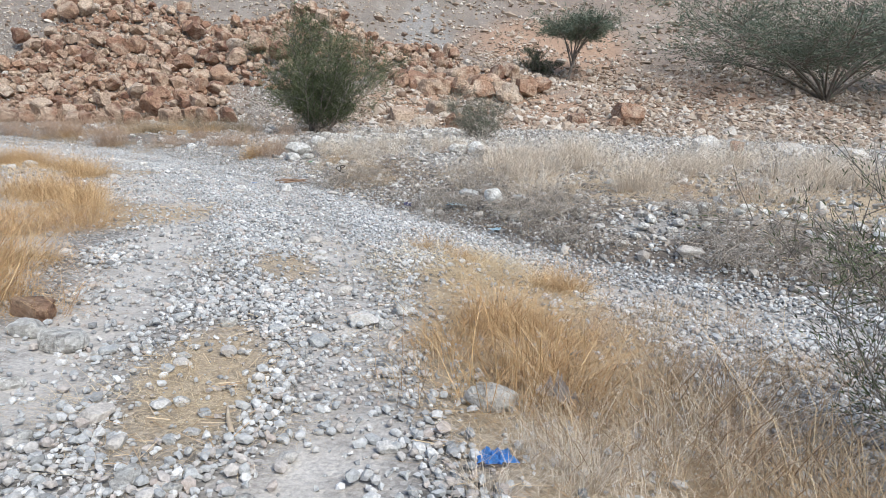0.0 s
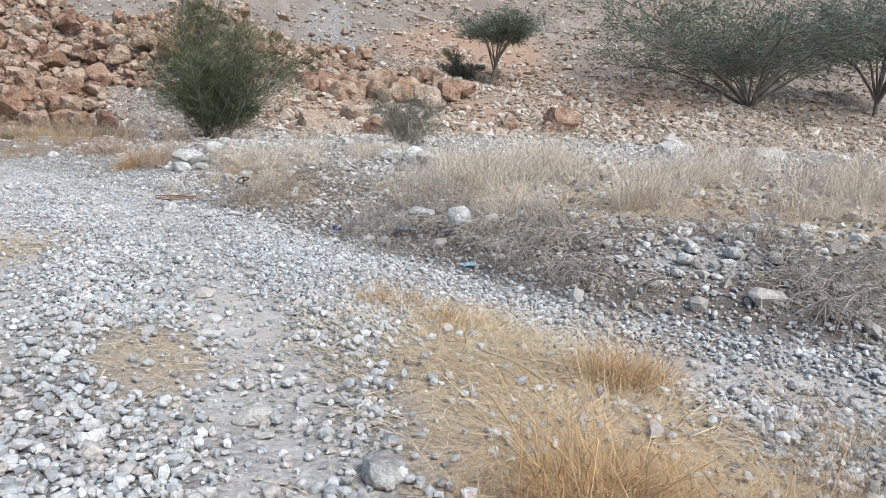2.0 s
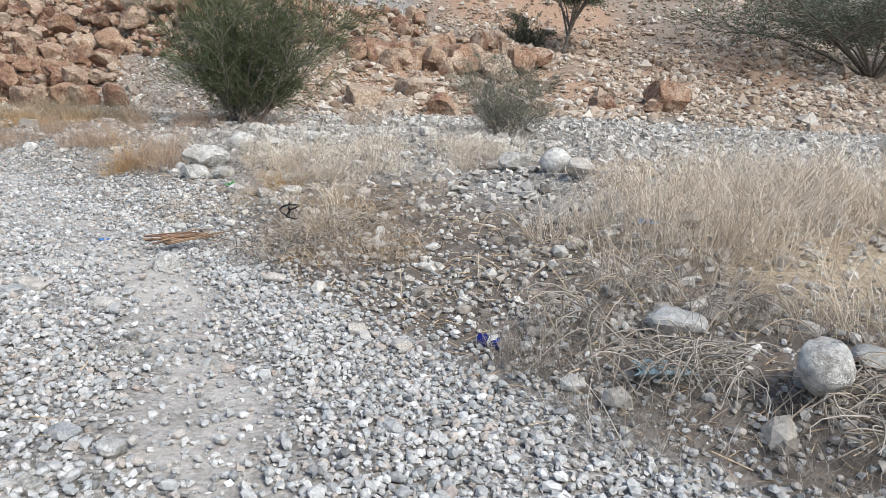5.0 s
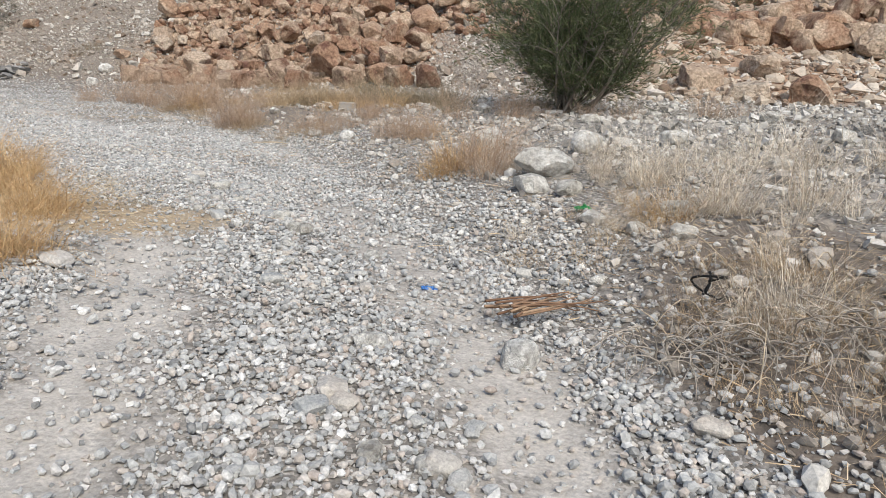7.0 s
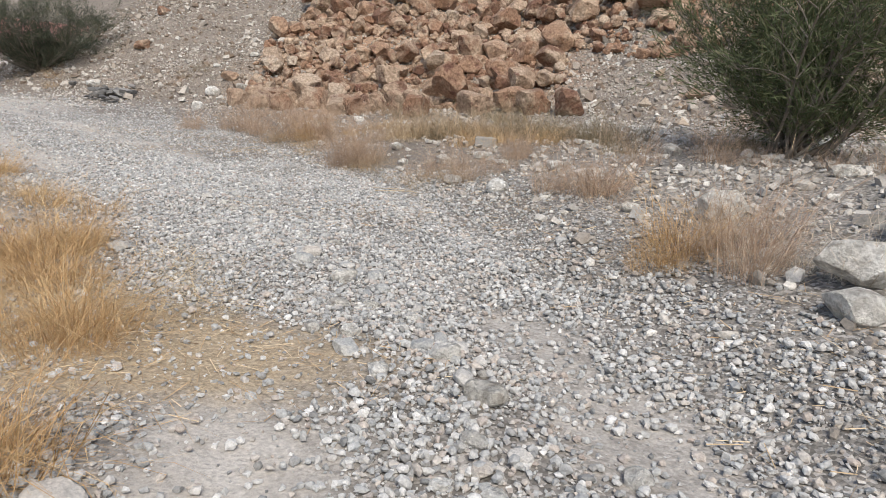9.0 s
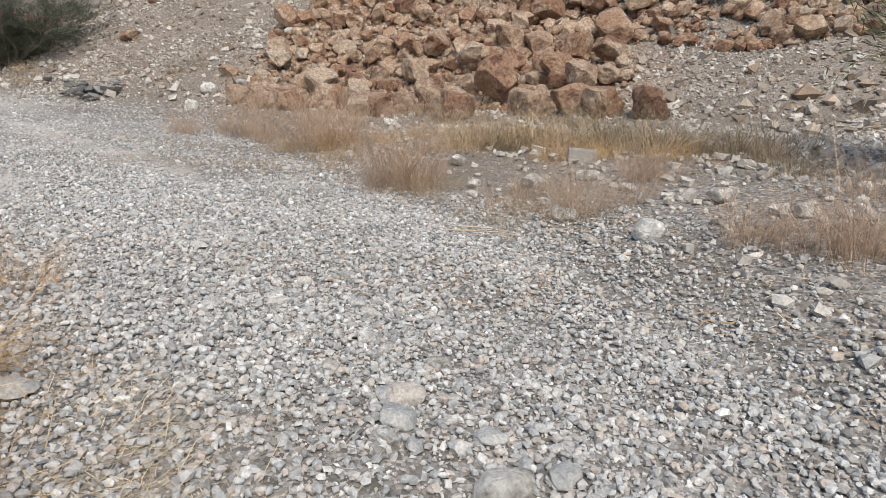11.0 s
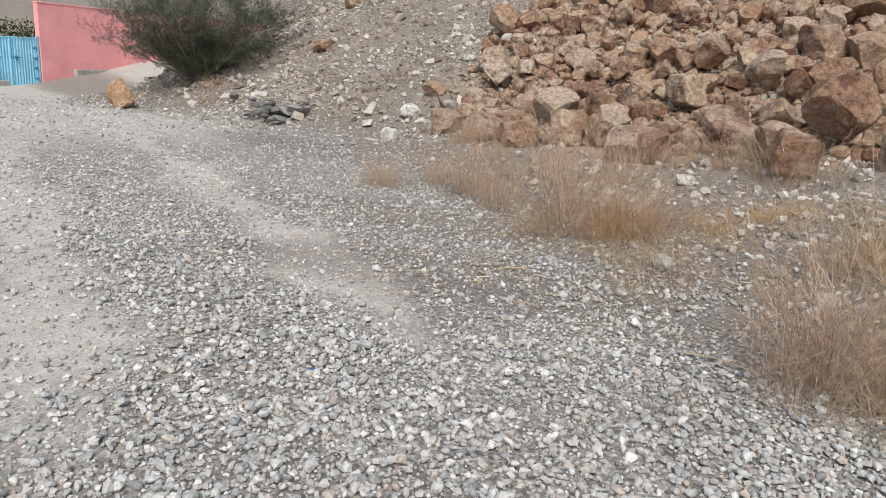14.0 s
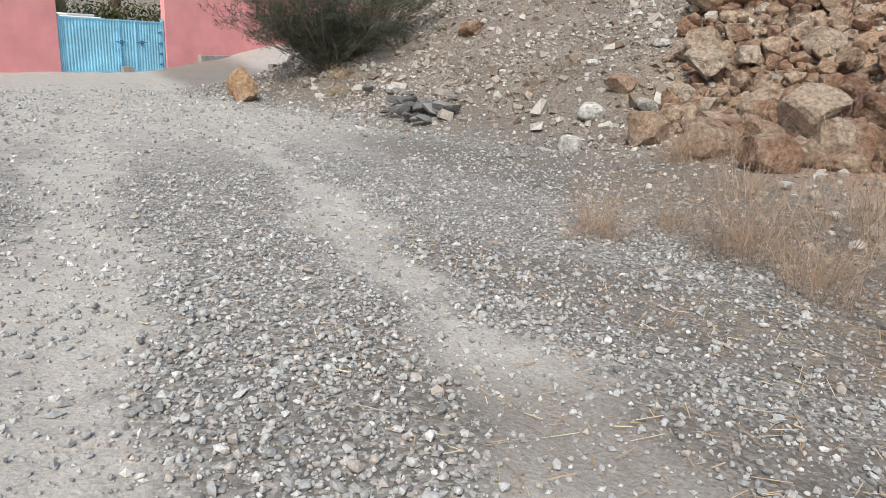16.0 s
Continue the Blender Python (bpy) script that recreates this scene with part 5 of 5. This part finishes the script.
big("pale", -7.3, 15.45, .24, "pale stone beside the rusty grass", 0, 0, .2, 1)
big("pale", -7.03, 12.65, .14, "white pebble on the gravel", 0, 0, .25, 2)
big("grey", -9.1, 14.35, .12, "blue-grey pebble on the gravel", 0, 0, .25, 1)
big("pale", -11.1, 17.25, .2, "pale stone leaning in dry grass", 30, 25, .15, 4)
big("white", -18.2, 20.25, .38, "white rounded stone at the foot of the slope", 0, 0, .2, 0)
big("white", -18.9, 21.3, .46, "white boulder at the foot of the slope", 40, 0, .2, 1)
put_rock("boulder", rock_mesh("orange_boulder", 62, M_ORANGE, 3, 14, .09, (1.0, .9, .95), (.5, .85)), -26.05, 18.5, .92, "orange boulder at the bend of the track", "boulder", "", 0, 0, .16)
big("pale", -23.4, 20.5, .4, "cream stone above the broken slabs", 0, 0, .2, 3)
big("rust", -23.8, 22.5, .62, "tan boulder alone on the bare slope", 0, 0, .2, 6)
big("rust", -19.05, 22.0, .55, "tan boulder standing apart from the rockfall", 20, 20, .15, 4)
big("pale", -18.3, 21.75, .42, "cream stone below the lone tan boulder", 130, 10, .2, 2)
big("rust", -17.5, 21.9, .5, "small tan boulder at the end of the rockfall", 80, 15, .2, 7)
big("rust", -25.3, 24.4, .5, "tan boulder alone on the bare slope", 70, 0, .2, 8)
big("rust", 4.9, 23.6, 1.35, "flat-topped orange boulder on the lower slope", 15, 0, .15, 9)
big("rust", 4.5, 23.1, .7, "orange boulder under the flat-topped one", 50, 0, .2, 2)
big("rust", 3.2, 22.8, .8, "orange boulder on the lower slope", 0, 0, .2, 12)
big("rust", 7.7, 25.3, .6, "orange boulder on the lower slope", 30, 0, .2, 3)
big("rust", 1.0, 27.6, 1.5, "large square boulder at the end of the rockfall", 10, 0, .15, 10)
big("rust", -.6, 27.3, 1.5, "large cream-faced boulder in the rockfall", 40, 0, .15, 11)
big("rust", -2.4, 27.4, 1.35, "large rust boulder in the rockfall", 80, 0, .15, 1)
big("rust", -1.7, 21.3, 1.0, "orange rock face at the foot of the slope", 0, 0, .35, 6)
big("rust", -.6, 21.6, 1.2, "orange rock face at the foot of the slope", 60, 0, .35, 8)
big("rust", -2.7, 22.6, 1.3, "orange rock outcrop behind the acacia shrub", 30, 0, .4, 5)
big("rust", -1.6, 23.6, 1.3, "orange rock outcrop on the slope", 110, 0, .4, 13)
for k in range(11):
    big("rust", -3.7 + .55 * k, 26.9 + .35 * math.sin(k * 2.1), 1.05 + .45 * abs(math.sin(k * 1.9)), "square cream-faced boulder in the rockfall", 31 * k, 10 * math.sin(k * 1.3), .2, k * 5)
for k in range(9):
    big("rust", -4.4 + .6 * k, 28.6 + .5 * math.sin(k * 1.7), 1.0 + .5 * abs(math.sin(k * 2.7)), "square rust boulder high in the rockfall", 53 * k, 14 * math.sin(k), .18, k * 3 + 1)
for k in range(15):
    big("rust", -17.6 + .62 * k + .2 * math.sin(k * 2.4), 21.0 + .5 * math.sin(k * 1.7) + 1.4 * max(0, k - 10) / 4, .8 + .5 * abs(math.sin(k * 3.1)), "rust-brown boulder at the foot of the rockfall", 47 * k, 12 * math.sin(k), .2, k * 3)


def build_cobbles():
    r = np.random.RandomState(71)
    for k in range(230):
        if k < 90:
            x, y = r.uniform(-.6, 1.7), r.uniform(-.4, 3.4)
        else:
            x = r.uniform(-9.5, .5)
            y = float(lerp_line(x, sorted(LANE_RIGHT))) - r.uniform(.45, 1.5)
        if float(left_of_verge(x, y)) > 0:
            continue
        size = float(np.clip(r.lognormal(-2.2, .32), .08, .22))
        kind = "pale" if r.uniform() < .45 else "grey"
        shapes = PALE_SHAPES if kind == "pale" else GREY_SHAPES
        put_rock(kind + "_cobble", shapes[r.randint(6)], x, y, size, "rounded %s cobble lying in the track gravel" % kind, "cobble", "larger cobbles on the track", r.uniform(0, 360), r.uniform(-15, 15), .28)


def build_bank_cobbles():
    r = np.random.RandomState(72)
    for k in range(110):
        x, y = r.uniform(4.3, 8.5), r.uniform(4.7, 7.4)
        if (y - float(lerp_line(x, EDGE))) * .82 < .25 or r.uniform() > .25 + .75 * (x > 5.0):
            continue
        kind = "pale" if r.uniform() < .55 else "grey"
        shapes = PALE_SHAPES if kind == "pale" else GREY_SHAPES
        put_rock(kind + "_cobble", shapes[r.randint(6)], x, y, float(np.clip(r.lognormal(-2.1, .4), .07, .3)), "rounded %s river cobble on the dry bank" % kind, "cobble", "cobbles on the bank", r.uniform(0, 360), r.uniform(-15, 15), .25)


build_cobbles()
build_bank_cobbles()


# ---- rubble, litter and small things ----
def build_rubble():
    r = np.random.RandomState(51)
    slab = [rock_mesh("asphalt_slab", 400 + k, M_ASPHALT, 2, 7, .04, (1, .8, .36), (.5, .85)) for k in range(4)]
    for k in range(34):
        x, y = -22.0 + r.normal(0, .5), 20.2 + r.normal(0, .24)
        put_rock("asphalt_slab", slab[k % 4], x, y, r.uniform(.16, .48), "broken dark asphalt slab in a small heap", "rubble", "broken asphalt heap", r.uniform(0, 360), r.uniform(-35, 35), .1, .03)


build_rubble()

M_CANBLUE = plain_material("blue_can_print", (0.03, 0.04, 0.25), 0.3, 0.6, 0.2, 30, 0.0)
M_ALU = plain_material("bare_aluminium", (0.72, 0.72, 0.74), 0.3, 0.9, 0.1, 30, 0.0)
M_BAG = plain_material("blue_plastic", (0.12, 0.33, 0.74), 0.35, 0, 0.2, 20, 0.003)
M_CLOTH = plain_material("pale_blue_cloth", (0.56, 0.73, 0.82), 0.85, 0, 0.2, 20, 0.003)
M_WHITEBAG = plain_material("white_paper_scrap", (0.72, 0.66, 0.63), 0.8, 0, 0.15, 20, 0.002)
M_GREENBAG = plain_material("green_plastic", (0.05, 0.38, 0.12), 0.4, 0, 0.2, 20, 0.002)
M_BLACK = plain_material("black_cord", (0.015, 0.015, 0.015), 0.8, 0, 0.2, 20, 0.002)
M_FRONDRY = grass_material("dry_palm_rib", [(0.0, (0.12, 0.065, 0.042)), (0.6, (0.23, 0.135, 0.085)), (1.0, (0.42, 0.30, 0.20))])
M_STICK = plain_material("bleached_stick", (0.52, 0.42, 0.30), 0.9, 0, 0.3, 14, 0.003)


def can(x, y, turn, tilt):
    c = tagged(new("drink_can"), "crushed blue and white drink can lying on the ground", "can")
    c.matrix_world = pose(x, y, float(land(x, y)) + .036, 90 + tilt, 0, turn)
    bm = bmesh.new()
    rings = [(.024, -.066), (.031, -.058), (.033, -.03), (.030, .0), (.033, .03), (.032, .055), (.026, .066)]
    loops = [[bm.verts.new((q * math.cos(a) * (1 - .18 * math.sin(z * 40 + a)), q * math.sin(a), z)) for a in [k * 6.28318 / 18 for k in range(18)]] for q, z in rings]
    for a, b in zip(loops, loops[1:]):
        for k in range(18):
            bm.faces.new((a[k], a[(k + 1) % 18], b[(k + 1) % 18], b[k]))
    body = part("can_body", bm, M_CANBLUE, c)
    part("can_end", cyl(.026, .025, .004, pose(0, 0, .064), 18), M_ALU, body, "bare aluminium end")
    part("can_end", cyl(.024, .024, .004, pose(0, 0, -.066), 18), M_ALU, body, "bare aluminium end")
    part("can_band", cyl(.0352, .0352, .045, pose(0, 0, .03), 18), M_WHITE, body, "white printed band")


can(.545, 8.2, 60, 0)
can(-8.71, 11.0, 150, 20)


def crumple(name, x, y, w, d, h, mat, label, category, seed, turn=0):
    """A crumpled sheet of thin litter with folds and some thickness."""
    r = np.random.RandomState(seed)
    n = 13
    bm = bmesh.new()
    grid = [[bm.verts.new((w * (i / (n - 1) - .5) * (1 + .18 * r.normal() * (j in (0, n - 1))), d * (j / (n - 1) - .5) * (1 + .18 * r.normal() * (i in (0, n - 1))), h * (.25 + .55 * abs(noise.noise(Vector((i * .42 + seed, j * .42, 0)))) * 2 * (1 - .6 * max(abs(i / 6 - 1), abs(j / 6 - 1)))))) for j in range(n)] for i in range(n)]
    for i in range(n - 1):
        for j in range(n - 1):
            bm.faces.new((grid[i][j], grid[i + 1][j], grid[i + 1][j + 1], grid[i][j + 1]))
    bmesh.ops.solidify(bm, geom=bm.faces[:], thickness=.002)
    me = bpy.data.meshes.new(name)
    bm.to_mesh(me)
    bm.free()
    me.materials.append(mat)
    ob = new(name, me)
    ob.matrix_world = pose(x, y, float(land(x, y)) + .004, 0, 0, turn)
    tagged(ob, label, category)


crumple("plastic_bag", 2.42, .86, .15, .11, .09, M_BAG, "crumpled blue plastic bag in dry grass", "litter", 1, 20)
crumple("paper_scrap", 2.66, 1.5, .20, .07, .26, M_WHITEBAG, "dirty white paper strip on the grass", "litter", 2, -40)
crumple("cloth_scrap", 1.33, 7.68, .28, .16, .08, M_CLOTH, "pale blue cloth scrap on the dark bank", "litter", 3, 10)
crumple("plastic_scrap", 1.58, 9.46, .14, .10, .09, M_BAG, "blue plastic scrap among the pale grass", "litter", 4, 0)
crumple("plastic_scrap", -2.75, 10.4, .10, .07, .03, M_BAG, "flattened blue wrapper on the gravel", "litter", 5, 30)
crumple("plastic_scrap", -11.2, 14.32, .065, .05, .03, M_BAG, "small blue wrapper on the gravel", "litter", 6, 30)
crumple("plastic_scrap", -8.1, 10.85, .14, .07, .03, M_BAG, "dark blue scrap in the golden grass", "litter", 7, 30)
crumple("plastic_scrap", -2.25, 12.05, .13, .06, .08, M_GREENBAG, "green plastic strip caught in pale grass", "litter", 8, 30)
crumple("paper_scrap", 1.48, 10.35, .14, .12, .16, M_WHITEBAG, "white paper scrap standing in the grass", "litter", 9, 30)
crumple("paper_scrap", 1.95, 6.75, .16, .1, .06, M_CLOTH, "pale wrapper on the dark bank", "litter", 10, 30)


def strand(name, paths, mat, label, category):
    v, f = tubes(paths, 6)
    return tagged(new(name, mesh_of(name, v, f, mat, True)), label, category)


def build_sticks():
    r = np.random.RandomState(61)
    z = float(land(-1.8, 10.5))
    ribs = []
    for k in range(16):
        a = np.array([-2.18 + r.uniform(-.05, .18), 10.06 + r.uniform(-.09, .09), z + .03 + .004 * k])
        b = np.array([-1.72 + r.uniform(-.25, .12), 10.42 + r.uniform(-.1, .1), z + .03 + r.uniform(0, .03)])
        ribs.append((bend(r, a, b, .01, 7), .008, .003))
    strand("palm_frond", ribs, M_FRONDRY, "bundle of dry red-brown palm ribs on the gravel", "palm frond")
    a = [np.array([(-1.12 + .085 * math.sin(t * 1.9) * math.cos(k), 10.27 + .05 * math.cos(t * 2.3 + k), float(land(-1.12, 10.27)) + .20 + .06 * math.sin(t * 1.3 + k)) for t in np.linspace(0, 4.2, 16)]) for k in (0, 1.4)]
    strand("black_cord", [(p, .008, .006) for p in a], M_BLACK, "tangled black cord caught on dead weeds", "cord")
    for x, y, ln, turn, name in ((-8.1, 14.95, .75, 15, "straw_stalk"), (-8.25, 15.05, .6, 8, "straw_stalk"), (-8.0, 15.1, .5, 22, "straw_stalk"), (-10.3, 16.1, .5, 10, "straw_stalk"), (1.33, .8, .3, 120, "stick"), (2.3, 3.9, .5, 130, "straw_stalk"), (2.6, 4.1, .6, 150, "straw_stalk"), (1.9, 4.6, .35, 60, "straw_stalk"), (.6, 9.7, .6, 160, "straw_stalk")):
        z = float(land(x, y))
        p = np.array([x, y, z + .012])
        q = p + ln * np.array([math.cos(radians(turn)), math.sin(radians(turn)), .02])
        strand(name, [(bend(r, p, q, .02, 6), .014 if name == "stick" else .006, .004)], M_STICK, "bleached dry stalk lying on the ground", "stick")
    for k in range(7):
        t = np.linspace(0, 1, 14)
        x0, y0, a = -12.0 + r.uniform(-.35, .35), 16.35 + r.uniform(-.15, .3), r.uniform(-1.6, 1.6)
        ln = r.uniform(.25, .6)
        px, py = x0 + ln * t * math.cos(a) + .05 * np.sin(t * 9 + k), y0 + ln * t * math.sin(a) + .06 * np.sin(t * 7 + 2 * k)
        strand("dry_vine", [(np.stack([px, py, land(px, py) + .02 + .015 * np.sin(t * 11 + k)], -1), .0045, .002)], M_STICK, "pale dry vine lying on the stony verge", "vine")
    for k in range(110):
        x = r.uniform(-1.2, 5.6)
        y = float(lerp_line(x, EDGE)) + r.uniform(.25, 1.7)
        z = float(land(x, y))
        a = r.uniform(0, 6.283)
        ln = r.uniform(.25, .55)
        t = np.linspace(0, 1, 9)
        pts = np.stack([x + ln * t * math.cos(a), y + ln * t * math.sin(a), z + .02 + .6 * ln * np.sin(t * 2.7) * r.uniform(.4, .9)], -1)
        strand("dry_reed", [(pts, .0035, .0015)], M_STICK, "bleached arching dead stem on the dark bank", "stem")


build_sticks()


def weed_clump(x, y, reach, seed):
    """Bleached stems that rise from one root and arch down over the bank."""
    r = np.random.RandomState(seed)
    z = float(land(x, y))
    clump = tagged(new("weed_clump"), "bleached weed stems arching over the dark bank", "weeds", "weeds along the track")
    clump.matrix_world = pose(x, y, z)
    for _ in range(18):
        a, ln = r.normal(-1.9, .75), reach * r.uniform(.5, 1.15)
        px, py = x + r.normal(0, .09), y + r.normal(0, .09)
        t = np.linspace(0, 1, 8)
        arch = ln * (.75 * np.sin(t * 2.2) - .55 * t * t) * r.uniform(.5, 1.0)
        sway = .06 * np.sin(t * r.uniform(3, 7) + r.uniform(0, 6))
        pts = np.stack([px + ln * t * math.cos(a) + sway, py + ln * t * math.sin(a), z + .01 + arch], -1)
        pts[:, 2] = np.maximum(pts[:, 2], land(pts[:, 0], pts[:, 1]) + .01)
        v, f = tubes([(pts - np.array([x, y, z]), .0045, .002)], 4)
        stem = new("stem", mesh_of("stem", v, f, M_DEAD, True))
        stem.parent = clump


weed_random = np.random.RandomState(81)
for k in range(44):
    wx = weed_random.uniform(.9, 5.4)
    wy = float(lerp_line(wx, EDGE)) + weed_random.uniform(.35, 1.5)
    if float(blob(wx, wy, *BARE_SILT)) < .1:
        weed_clump(wx, wy, weed_random.uniform(.25, .48), 600 + k)
for k in range(5):
    weed_clump(weed_random.uniform(-1.3, .1), 10.1 + weed_random.uniform(-.3, .4), weed_random.uniform(.25, .4), 660 + k)


def build_block():
    b = tagged(new("concrete_block"), "pale green-grey concrete block beside the track", "block")
    b.matrix_world = pose(-7.95, 17.3, float(land(-7.95, 17.3)) - .02, 3, 0, 25)
    bm = box(-.15, -.07, 0, .15, .07, .15, .012)
    part("block_body", bm, M_CONCRETE, b)


build_block()
